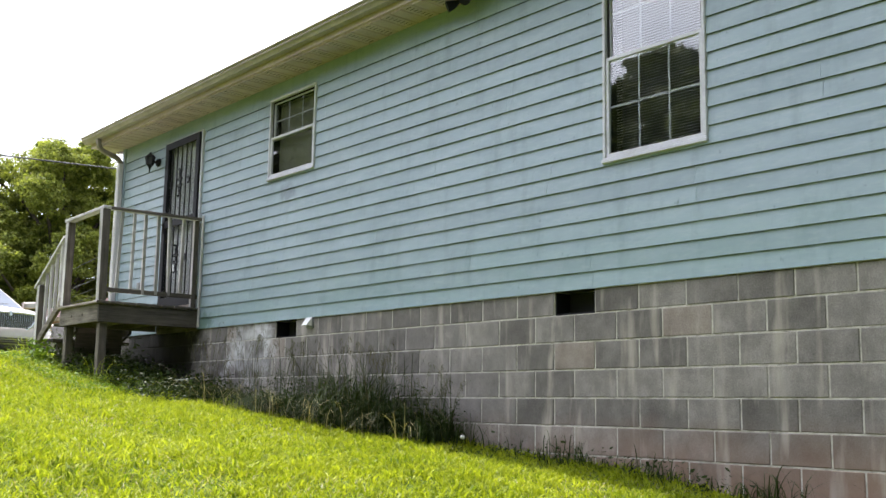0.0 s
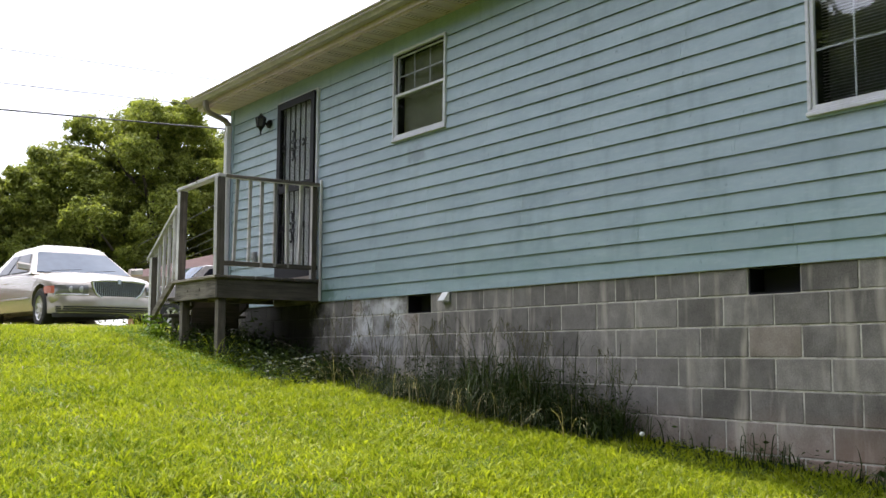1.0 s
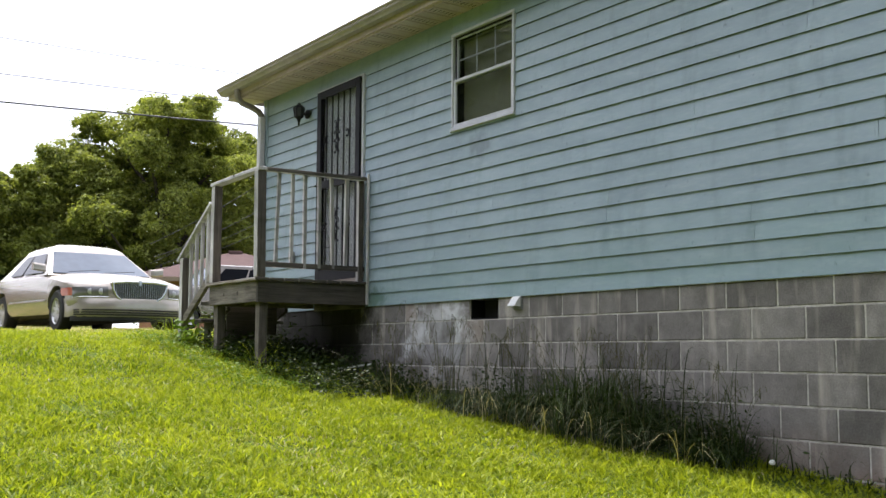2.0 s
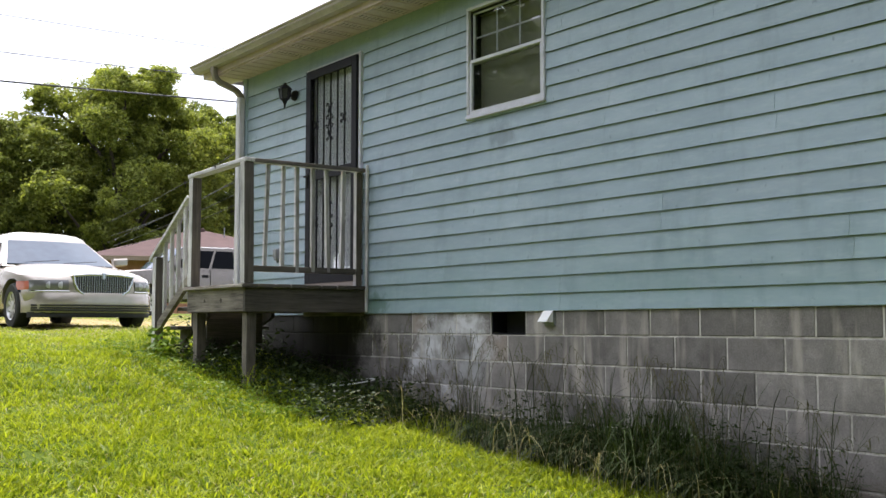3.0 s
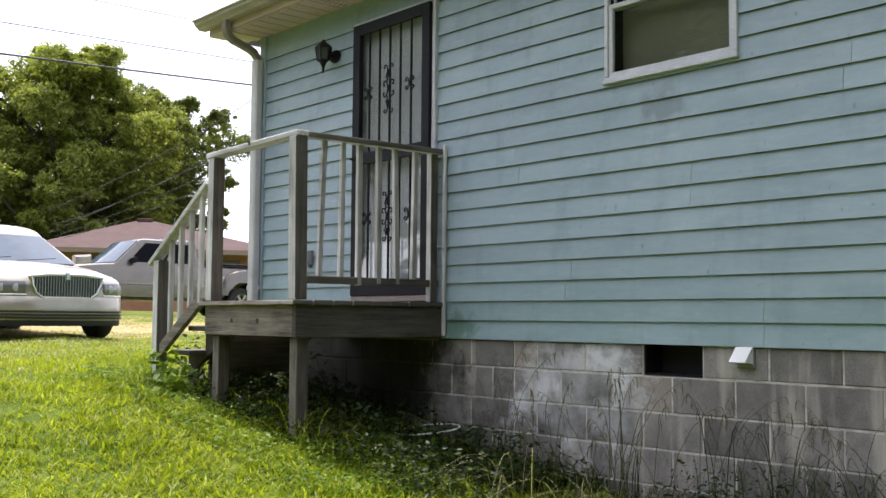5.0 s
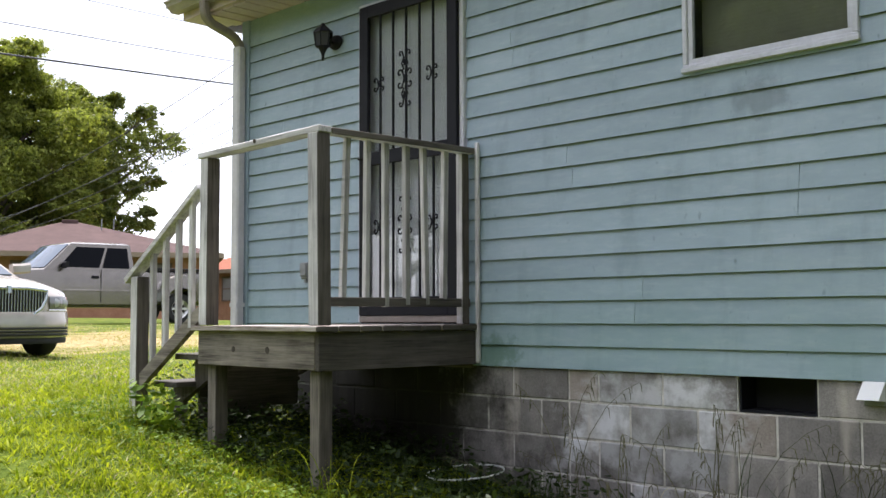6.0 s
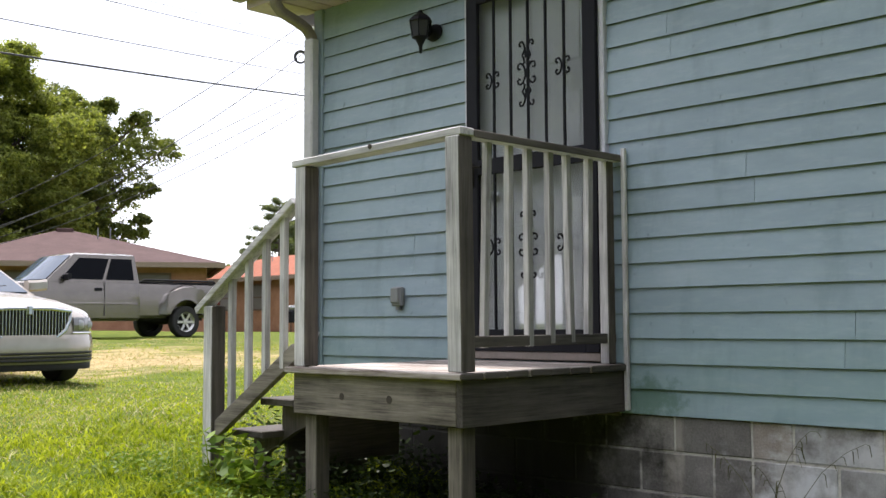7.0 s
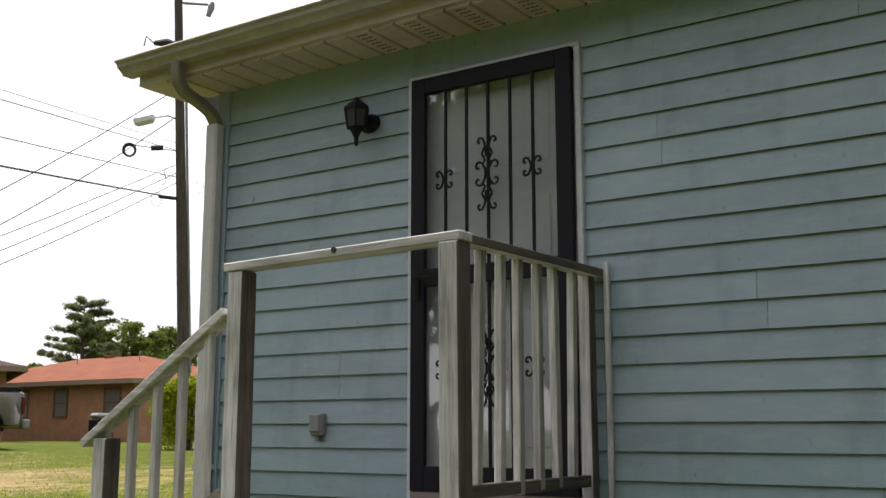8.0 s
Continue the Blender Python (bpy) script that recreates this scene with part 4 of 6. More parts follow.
# steps
for y, z in ((PYB + 0.085, 0.045), (PYB + 0.345, -0.135)):
    part("tread", block_of(PX + 0.06, -0.20, y, y + 0.285, z - 0.038, z, 0.005), M_SHADEDX, porch)
for y, z0, z1 in ((PYB + 0.105, -0.30, 0.004), (PYB + 0.375, -0.46, -0.176)):
    part("riser", block_of(PX + 0.245, -0.40, y, y + 0.020, z0, z1, 0.003), M_SHADEDX, porch)
for x in (PX + 0.20, -0.36):
    bm = bmesh.new()
    g = soil_at(x, PYB + 0.6)
    slab(bm, [(x, PYB + 0.003, 0.006), (x, PYB + 0.36, 0.006), (x, PYB + 0.36, -0.174), (x, PYB + 0.62, -0.174), (x, PYB + 0.62, g - 0.03), (x, PYB + 0.54, g - 0.03), (x, PYB + 0.50, -0.27), (x, PYB + 0.25, -0.14), (x, PYB + 0.003, -0.05)], 0.038, (1, 0, 0))
    part("stringer", bm, M_SHADEDZ, porch)

# ---- fixtures on the wall ----
lamp = thing("wall_lantern", pose(-0.02, 7.155, 2.205) @ Matrix.Diagonal((0.92, 1.12, 0.86, 1)), "black coach lantern on the wall beside the door", "wall lamp")
part("back_plate", revolve(bmesh.new(), [(0.0, -0.035), (0.03, -0.033), (0.055, -0.018), (0.062, 0.0), (0.062, 0.004)], 18, "x"), M_BLACK, lamp)
part("arm", tube(bmesh.new(), [(-0.03, 0, -0.01), (-0.07, 0, 0.0), (-0.10, 0, -0.015), (-0.115, 0, -0.03)], 0.012, 8), M_BLACK, lamp)
hex_ring = lambda r, z: [(-0.125 + r * math.cos(math.pi * k / 3 + 0.5), r * math.sin(math.pi * k / 3 + 0.5), z) for k in range(6)]
part("roof_cap", loft(bmesh.new(), [hex_ring(0.072, 0.055), hex_ring(0.070, 0.068), hex_ring(0.040, 0.100), hex_ring(0.022, 0.112), hex_ring(0.012, 0.135)]), M_BLACK, lamp)
part("lantern_glass", loft(bmesh.new(), [hex_ring(0.046, -0.055), hex_ring(0.060, 0.055)]), M_LAMPGLASS, lamp, "smoked lantern glass")
bm = bmesh.new()
lo, hi = hex_ring(0.049, -0.058), hex_ring(0.064, 0.056)
for a, b in zip(lo, hi):
    tube(bm, [a, b], 0.006, 5)
part("cage", bm, M_BLACK, lamp)
part("tail", revolve(bmesh.new(), [(0.0, -0.175), (0.008, -0.17), (0.012, -0.12), (0.030, -0.075), (0.052, -0.058), (0.0, -0.054)], 12, "z", (-0.125, 0, 0)), M_BLACK, lamp)
outlet = thing("outlet_box", pose(-0.02, 7.470, 0.600), "grey weatherproof outlet box on the siding", "outlet box")
part("housing", block_of(-0.035, 0.010, -0.042, 0.042, -0.060, 0.060, 0.008), M_GREY, outlet)
part("cover", block_of(-0.048, -0.036, -0.036, 0.036, -0.040, 0.055, 0.006), M_GREY, outlet)
part("conduit", block_of(-0.022, 0.008, -0.014, 0.014, -0.085, -0.061, 0.003), M_GREY, outlet)
flood = thing("flood_lamp", pose(-0.13, 0.95, 2.583), "dark flood lamp fixed under the eave", "flood lamp")
part("base", revolve(bmesh.new(), [(0.0, 0.008), (0.05, 0.008), (0.05, -0.015), (0.0, -0.02)], 14, "z"), M_BLACK, flood)
for s in (-1, 1):
    bm = tube(bmesh.new(), [(0, 0.01 * s, -0.018), (-0.02, 0.05 * s, -0.05), (-0.05, 0.085 * s, -0.075), (-0.09, 0.115 * s, -0.095)], [0.014, 0.020, 0.040, 0.052], 10)
    part("lamp_head", bm, M_BLACK, flood)
# crawl-space vents
for k, y in enumerate((9 * BLK, -BLK)):
    v = thing("foundation_vent", pose(0, y, 0), "dark open crawl-space vent in the block wall", "vent", "crawl-space vents")
    # black backing and lining stand in for the shade inside the opening
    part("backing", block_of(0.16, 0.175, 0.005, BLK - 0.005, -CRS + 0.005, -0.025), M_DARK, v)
    bm = bmesh.new()
    for a in ((0.004, BLK - 0.004, -CRS + 0.004, -CRS + 0.014), (0.004, 0.014, -CRS + 0.014, -0.03), (BLK - 0.014, BLK - 0.004, -CRS + 0.014, -0.03)):
        box(bm, 0.012, 0.155, *a)
    part("vent_frame", bm, M_BLACK, v)
cap = thing("vent_hood", pose(0, 3.38, -0.035) @ Matrix.Diagonal((0.85, 0.8, 0.85, 1)), "white plastic vent hood with its flap ajar", "vent hood")
part("collar", block_of(-0.022, 0.004, -0.065, 0.065, -0.115, 0.005, 0.004), M_GREY, cap)
bm = slab(bmesh.new(), [(-0.024, -0.062, 0.008), (-0.024, 0.062, 0.008), (-0.085, 0.075, -0.085), (-0.085, -0.050, -0.085)], 0.006, (-0.8, 0, 0.5))
part("flap", bm, M_WHITE, cap)
for y in (-0.060, 0.058):
    part("cheek", slab(bmesh.new(), [(-0.024, y, 0.004), (-0.084, y + 0.012, -0.083), (-0.024, y, -0.09)], 0.004, (0, 1, 0)), M_WHITE, cap)

# ---- cars ----
def body_ring(x, w, zb, zs, zc, n=1.0):
    """A closed cross-section at x: half width w, sill zb, shoulder zs, crown zc."""
    half = [(0.0, zb), (w * 0.80, zb), (w * 0.93, zb + 0.05), (w * 0.985, zb + 0.16), (w, zb + (zs - zb) * 0.50), (w * 0.99, zs - (zs - zb) * 0.22), (w * 0.955, zs - 0.035), (w * 0.90, zs), (w * 0.60, zs + (zc - zs) * 0.72), (w * 0.28, zs + (zc - zs) * 0.95), (0.0, zc)]
    return [(x, y, z) for y, z in half] + [(x, -y, z) for y, z in half[-2:0:-1]]


def wheel(parent, x, y, r, w, out, spokes, label=""):
    """A wheel whose hub faces out (+1 or -1 along y)."""
    hub = 0.62 * r
    prof = [(hub, -w / 2), (r * 0.90, -w / 2), (r * 0.97, -w * 0.42), (r, -w * 0.28), (r, w * 0.28), (r * 0.97, w * 0.42), (r * 0.90, w / 2), (hub, w / 2), (hub * 0.97, w * 0.3), (hub * 0.97, -w * 0.3), (hub, -w / 2)]
    wh = new("wheel")
    wh.parent, wh.location = parent, (x, y, r)
    tyre = part("tyre", revolve(bmesh.new(), prof, 32, "y"), M_RUBBER, wh)
    bm = bmesh.new()
    revolve(bm, [(hub * 0.80, out * w * 0.20), (hub * 0.98, out * w * 0.46), (hub, out * w * 0.47), (hub, out * w * 0.10), (hub * 0.78, out * w * 0.05)], 32, "y")
    for k in range(spokes):
        a = 2 * math.pi * k / spokes
        d = Vector((math.cos(a), 0, math.sin(a)))
        beam(bm, d * hub * 0.15 + Vector((0, out * w * 0.30, 0)), d * hub * 0.93 + Vector((0, out * w * 0.34, 0)), 0.05 * r / 0.33, 0.03, up=(0, 1, 0))
    revolve(bm, [(0.0, out * w * 0.44), (hub * 0.24, out * w * 0.42), (hub * 0.30, out * w * 0.30)], 18, "y")
    part("rim", bm, M_RIM, wh)
    part("brake_disc", revolve(bmesh.new(), [(0.0, out * w * 0.02), (hub * 0.9, out * w * 0.02), (hub * 0.9, out * -w * 0.05)], 20, "y"), M_RUBBER, wh)
    return wh


def patch(bm, a, b, c, d, lift, thick=0.006):
    """A thin pane on the quad a b c d, lifted along its outward normal."""
    a, b, c, d = (Vector(p) for p in (a, b, c, d))
    n = (c - a).cross(d - b).normalized()
    if lift < 0:
        n, lift = -n, -lift
    return slab(bm, [p + n * lift for p in (a, b, c, d)], thick, n)


def lerp(a, b, f):
    return tuple(u + (v - u) * f for u, v in zip(a, b))


def quad_in(corners, u0, u1, v0, v1):
    """A part of the quad (low near, low far, high far, high near)."""
    a, b, c, d = corners
    at = lambda u, v: lerp(lerp(a, b, u), lerp(d, c, u), v)
    return at(u0, v0), at(u1, v0), at(u1, v1), at(u0, v1)


def arch(x, y0, y1, r, z):
    return tube(bmesh.new(), [(x, y0, z), (x, y1, z)], r, 28)


def nose(y):
    """How far the sedan's nose stands back at y from its middle."""
    return float(np.interp(abs(y), (0.0, 0.40, 0.50, 0.64, 0.76, 0.865, 0.93, 0.97), (0.03, 0.0, -0.03, -0.09, -0.18, -0.33, -0.54, -0.88)))


def swept(y0, y1, z0, z1, proud):
    """A strip that follows the rounded nose from y0 to y1."""
    bm = bmesh.new()
    rings = []
    for k in range(17):
        y = y0 + (y1 - y0) * k / 16
        x = nose(y) + proud
        d = 0.25 * (z1 - z0)
        rings.append([(x - 0.08, y, z0), (x - d * 0.4, y, z0), (x, y, z0 + d), (x + 0.004, y, (z0 + z1) / 2), (x, y, z1 - d), (x - d * 0.4, y, z1), (x - 0.08, y, z1)])
    return loft(bm, rings)


# big silver sedan, nose at x = 0, tail at x = -5.4
sedan = thing("sedan", pose(0.035, 12.86, soil_at(0.0, 14.6) - 0.01, 0, 0.3, -86.94), "large silver-beige saloon car with chrome waterfall grille, parked", "car")
WR = 0.335
rings = [body_ring(*r) for r in (
    (0.0, 0.40, 0.34, 0.655, 0.715), (-0.03, 0.50, 0.30, 0.690, 0.765), (-0.09, 0.64, 0.27, 0.715, 0.81), (-0.18, 0.76, 0.265, 0.740, 0.845), (-0.33, 0.865, 0.25, 0.765, 0.880), (-0.54, 0.93, 0.245, 0.795, 0.915), (-0.88, 0.97, 0.245, 0.830, 0.950),
    (-1.1, 0.985, 0.245, 0.87, 0.965), (-1.5, 0.990, 0.245, 0.905, 1.0), (-1.9, 0.992, 0.245, 0.945, 1.02), (-2.4, 0.995, 0.245, 0.965, 1.0), (-3.4, 0.995, 0.245, 0.980, 1.0),
    (-4.1, 0.985, 0.21, 0.985, 1.02), (-4.7, 0.960, 0.24, 0.975, 1.02), (-5.15, 0.920, 0.28, 0.945, 0.99), (-5.36, 0.850, 0.34, 0.880, 0.91), (-5.40, 0.76, 0.42, 0.82, 0.84))]
body = part("body", loft(bmesh.new(), rings), M_SILVER, sedan)
FWX, RWX = -0.98, -3.97
carve(body, [arch(x, s * 0.62, s * 1.10, WR + 0.055, WR + 0.01) for x in (FWX, RWX) for s in (1, -1)])
for x in (FWX, RWX):
    for s in (1, -1):
        wheel(sedan, x, s * 0.865, WR, 0.215, s, 9)
    part("axle", tube(bmesh.new(), [(x, -0.76, WR), (x, 0.76, WR)], 0.05, 8), M_RUBBER, sedan)
part("underbody", block_of(-5.0, -0.4, -0.60, 0.60, 0.19, 0.32, 0.02), M_RUBBER, sedan)
# cabin: front, back and side faces lean in
cab_lo = [(-1.62, 0.905, 0.965), (-4.42, 0.885, 0.985)]
cab_hi = [(-2.36, 0.650, 1.395), (-3.78, 0.640, 1.395)]


def cabin(lo, hi, crown):
    (xf, wf, zf), (xr, wr, zr) = lo
    (xF, wF, zF), (xR, wR, zR) = hi
    def ring(xa, xb, wa, wb, za, zb, bow):
        pts = []
        for u in (-1, -0.6, 0, 0.6, 1):
            pts.append((xa + bow * (1 - u * u), wa * u, za))
        for u in (1, 0.6, 0, -0.6, -1):
            pts.append((xb - bow * (1 - u * u) * 0.8, wb * u, zb))
        return pts
    bm = bmesh.new()
    rings = [ring(xf, xr, wf, wr, zf - 0.02, zr - 0.02, 0.10), ring(xF, xR, wF, wR, zF, zR, 0.07)]
    for dx, k, dz in ((0.05, 0.95, 0.34), (0.14, 0.83, 0.66), (0.26, 0.66, 0.88), (0.42, 0.40, 1.0)):
        rings.append(ring(xF - dx, xR + dx, wF * k, wR * k, zF + crown * dz, zR + crown * dz, 0.06))
    return loft(bm, rings)


part("cabin", cabin(cab_lo, cab_hi, 0.165), M_SILVER, sedan)
bm = bmesh.new()
n = 8
lo_pts = [(-1.62 + 0.10 * (1 - u * u), 0.905 * u, 0.945) for u in (k / (n / 2) - 1 for k in range(n + 1))]
hi_pts = [(-2.36 + 0.07 * (1 - u * u), 0.650 * u, 1.395) for u in (k / (n / 2) - 1 for k in range(n + 1))]
def glass_strip(lo, hi, v0, v1, cut, out):
    k0 = [lerp(a, b, v0) for a, b in zip(lo, hi)]
    k1 = [lerp(a, b, v1) for a, b in zip(lo, hi)]
    k0 = [(p[0] + out[0], p[1] * cut, p[2] + out[2]) for p in k0]
    k1 = [(p[0] + out[0], p[1] * cut, p[2] + out[2]) for p in k1]
    back = lambda r: [(p[0] - out[0] * 0.8, p[1], p[2] - out[2] * 0.8) for p in r]
    bm = bmesh.new()
    a, b, c, d = ([bm.verts.new(p) for p in r] for r in (k0, k1, back(k1), back(k0)))
    for u, v in ((a, b), (b, c), (c, d), (d, a)):
        for i in range(len(u) - 1):
            bm.faces.new((u[i], u[i + 1], v[i + 1], v[i]))
    return bm
part("windscreen", glass_strip(lo_pts, hi_pts, 0.06, 0.95, 0.93, (0.012, 0, 0.018)), M_SHIELD, sedan, "windscreen tinted with the sky it reflects")
lo_b = [(-4.42 - 0.08 * (1 - u * u), 0.885 * u, 0.965) for u in (k / (n / 2) - 1 for k in range(n + 1))]
hi_b = [(-3.78 - 0.056 * (1 - u * u), 0.640 * u, 1.395) for u in (k / (n / 2) - 1 for k in range(n + 1))]
part("rear_window", glass_strip(lo_b, hi_b, 0.08, 0.94, 0.90, (-0.012, 0, 0.018)), M_CARGLASS, sedan)
for s in (1, -1):
    side = [(-1.62, s * 0.905, 0.965), (-4.42, s * 0.885, 0.985), (-3.78, s * 0.640, 1.395), (-2.36, s * 0.650, 1.395)]
    for u0, u1 in ((0.10, 0.50), (0.535, 0.80)):
        part("side_window", patch(bmesh.new(), *quad_in(side, u0, u1, 0.06, 0.90), 0.006 * s), M_CARGLASS, sedan)
    part("mirror", loft(bmesh.new(), [[(x + dx, s * y, z + dz) for dx, dz in ((0.0, 0.0), (0.03, 0.02), (0.03, 0.10), (0.0, 0.13), (-0.09, 0.12), (-0.09, 0.01))] for x, y, z in ((-1.80, 0.90, 1.00), (-1.76, 1.00, 1.005), (-1.76, 1.11, 1.02))]), M_SILVER, sedan)
    # lamps
    hl = part("headlight", swept(*sorted((s * 0.49, s * 0.90)), 0.545, 0.695, 0.014), M_LENS, sedan, "clear wraparound headlight")
    part("bezel", swept(*sorted((s * 0.48, s * 0.90)), 0.530, 0.547, 0.018), M_CHROME, hl)
    for y in (0.58, 0.72):
        part("reflector", revolve(bmesh.new(), [(0.0, 0.012), (0.036, 0.006), (0.050, 0.0)], 14, "x", (nose(y) + 0.014, s * y, 0.622)), M_REFLECTOR, hl)
    part("side_marker", swept(*sorted((s * 0.902, s * 0.955)), 0.565, 0.685, 0.012), M_AMBER, sedan, "amber side marker lamp")
    for x in (-2.0, -3.15):
        part("door_handle", block_of(x - 0.95, x - 0.78, s * 0.987 - 0.014, s * 0.985 + 0.014, 0.80, 0.83, 0.006), M_CHROME, sedan)
    part("side_strip", block_of(-3.50, -1.46, s * 0.993 - 0.008, s * 0.993 + 0.008, 0.50, 0.53, 0.004), M_CHROME, sedan)
# grille
rim_pts = [(-0.44, 0.755), (-0.425, 0.66), (-0.375, 0.56), (-0.27, 0.485), (-0.11, 0.458), (0.11, 0.458), (0.27, 0.485), (0.375, 0.56), (0.425, 0.66), (0.44, 0.755), (0.22, 0.778), (-0.22, 0.778)]
grille = part("grille", loft(bmesh.new(), [[(x, y, z) for y, z in rim_pts] for x in (-0.14, 0.012)]), M_RUBBER, sedan, "chrome waterfall grille")
part("surround", tube(bmesh.new(), [(0.018, y, z) for y, z in rim_pts + rim_pts[:1]], 0.019, 8), M_CHROME, grille)
for k in range(25):
    y = -0.408 + k * 0.034
    zl = float(np.interp(abs(y), (0.0, 0.11, 0.27, 0.375, 0.425), (0.46, 0.46, 0.487, 0.562, 0.66)))
    part("grille_bar", block_of(0.008, 0.030, y - 0.0060, y + 0.0060, zl, 0.775 - 0.10 * max(0.0, abs(y) - 0.22), 0.004), M_CHROME, grille)
part("badge", block_of(0.012, 0.040, -0.03, 0.03, 0.715, 0.815, 0.012), M_CHROME, sedan)
# one deep bumper with three dark slots
part("bumper", swept(-0.955, 0.955, 0.235, 0.520, 0.045), M_SILVER, sedan)
for z in (0.268, 0.304, 0.340):
    part("intake_slot", swept(-0.88, 0.88, z - 0.013, z + 0.013, 0.052), M_RUBBER, sedan)
part("air_dam", swept(-0.90, 0.90, 0.17, 0.245, 0.020), M_RUBBER, sedan)
for y in (-0.42, 0.18):
    part("wiper", tube(bmesh.new(), [(-1.50, y - 0.2, 1.005), (-1.58, y + 0.35, 1.055)], 0.005, 5), M_BLACK, sedan)

# silver extended-cab pickup, nose at x = 0
truck = thing("pickup_truck", pose(4.74, 26.55, soil_at(7.6, 26.0) - 0.015, 0, 0, 179.9), "silver extended-cab pickup truck with flared rear wings, parked", "pickup truck")
TR = 0.392
def box_ring(x, w, zb, zt, round_top=0.05):
    half = [(0.0, zb), (w * 0.92, zb), (w * 0.985, zb + 0.06), (w, zb + (zt - zb) * 0.45), (w * 0.99, zt - 0.10), (w * 0.965, zt - round_top * 0.5), (w * 0.92, zt), (0.0, zt + 0.02)]
    return [(x, y, z) for y, z in half] + [(x, -y, z) for y, z in half[-2:0:-1]]
rings = [box_ring(*r) for r in ((0.0, 0.82, 0.52, 1.02), (-0.05, 0.90, 0.48, 1.08), (-0.20, 0.955, 0.46, 1.12), (-0.9, 0.975, 0.46, 1.17), (-1.35, 0.98, 0.46, 1.20), (-2.2, 0.98, 0.45, 1.21), (-3.66, 0.98, 0.45, 1.21), (-3.68, 0.97, 0.46, 1.20))]
tbody = part("cab_body", loft(bmesh.new(), rings), M_TRUCK, truck)
carve(tbody, [arch(-0.98, s * 0.60, s * 1.15, TR + 0.06, TR + 0.02) for s in (1, -1)])
rings = [box_ring(*r) for r in ((-3.71, 0.86, 0.50, 1.20), (-4.2, 0.86, 0.50, 1.20), (-5.88, 0.86, 0.52, 1.20), (-5.96, 0.84, 0.54, 1.18))]
bed = part("bed", loft(bmesh.new(), rings), M_TRUCK, truck)
carve(bed, [arch(-4.95, s * 0.50, s * 1.15, TR + 0.07, TR + 0.02) for s in (1, -1)])
for s in (1, -1):
    # flared wing round the rear wheel
    bm = bmesh.new()
    rings = []
    for k in range(15):
        f = k / 14
        x = -4.25 - 1.60 * f
        swell = math.sin(math.pi * min(1.0, max(0.0, f))) ** 0.6
        w = 0.86 + 0.150 * swell
        top = 0.86 + 0.33 * swell
        rings.append([(x, s * 0.80, 0.55), (x, s * w, 0.58), (x, s * (w + 0.004), 0.80), (x, s * (w - 0.02), top - 0.06), (x, s * 0.80, top)])
    wing = part("rear_wing", loft(bm, rings), M_TRUCK, truck)
    carve(wing, [arch(-4.95, s * 0.50, s * 1.20, TR + 0.07, TR + 0.02)])
    for x in (-0.98, -4.95):
        wheel(truck, x, s * 0.845, TR, 0.245, s, 6)
    side = [(-1.35, s * 0.955, 1.20), (-3.66, s * 0.955, 1.20), (-3.58, s * 0.84, 1.72), (-2.05, s * 0.84, 1.71)]
    for u0, u1 in ((0.14, 0.585), (0.625, 0.94)):
        part("side_window", patch(bmesh.new(), *quad_in(side, u0, u1, 0.07, 0.86), 0.006 * s), M_CARGLASS, truck)
    part("door_seam", block_of(-2.77, -2.755, s * 0.981 - 0.003, s * 0.981 + 0.003, 0.55, 1.20), M_RUBBER, truck)
    part("door_handle", block_of(-2.70, -2.52, s * 0.985 - 0.015, s * 0.985 + 0.015, 1.02, 1.08, 0.008), M_BLACK, truck)
    part("side_moulding", block_of(-3.62, -1.45, s * 0.985 - 0.012, s * 0.985 + 0.012, 0.76, 0.80, 0.006), M_TRUCK, truck)
    m = part("mirror", loft(bmesh.new(), [[(x + dx, s * y, z + dz) for dx, dz in ((0.0, 0.0), (0.03, 0.02), (0.03, 0.11), (0.0, 0.13), (-0.06, 0.12), (-0.06, 0.02))] for x, y, z in ((-1.80, 0.96, 1.20), (-1.79, 1.08, 1.20), (-1.80, 1.17, 1.21))]), M_BLACK, truck)
    part("headlight", block_of(-0.10, 0.012, s * 0.70 - 0.17, s * 0.70 + 0.17, 0.82, 0.98, 0.02), M_LENS, truck)
    part("tail_light", block_of(-5.98, -5.88, s * 0.86 - 0.02, s * 0.86 + 0.02, 0.78, 1.10, 0.01), M_TAIL, truck)
    part("bed_rail", tube(bmesh.new(), [(-3.80, s * 0.80, 1.215), (-3.85, s * 0.80, 1.26), (-5.83, s * 0.80, 1.26), (-5.88, s * 0.80, 1.215)], 0.020, 8), M_BLACK, truck)
for x in (-0.98, -4.95):
    part("axle", tube(bmesh.new(), [(x, -0.74, TR), (x, 0.74, TR)], 0.06, 8), M_RUBBER, truck)
part("chassis", block_of(-5.7, -0.4, -0.50, 0.50, 0.42, 0.56, 0.01), M_RUBBER, truck)
part("bed_cover", block_of(-5.88, -3.76, -0.80, 0.80, 1.202, 1.235, 0.01), M_BLACK, truck, "dark soft bed cover")
part("front_bumper", block_of(-0.12, 0.06, -0.93, 0.93, 0.46, 0.66, 0.03), M_CHROME, truck)
part("rear_bumper", block_of(-6.12, -5.94, -0.88, 0.88, 0.50, 0.68, 0.025), M_GREY, truck)
part("grille", block_of(-0.05, 0.015, -0.50, 0.50, 0.74, 1.0, 0.01), M_BLACK, truck)
part("cabin", cabin([(-1.35, 0.955, 1.20), (-3.66, 0.955, 1.20)], [(-2.05, 0.84, 1.71), (-3.58, 0.84, 1.72)], 0.05), M_TRUCK, truck)
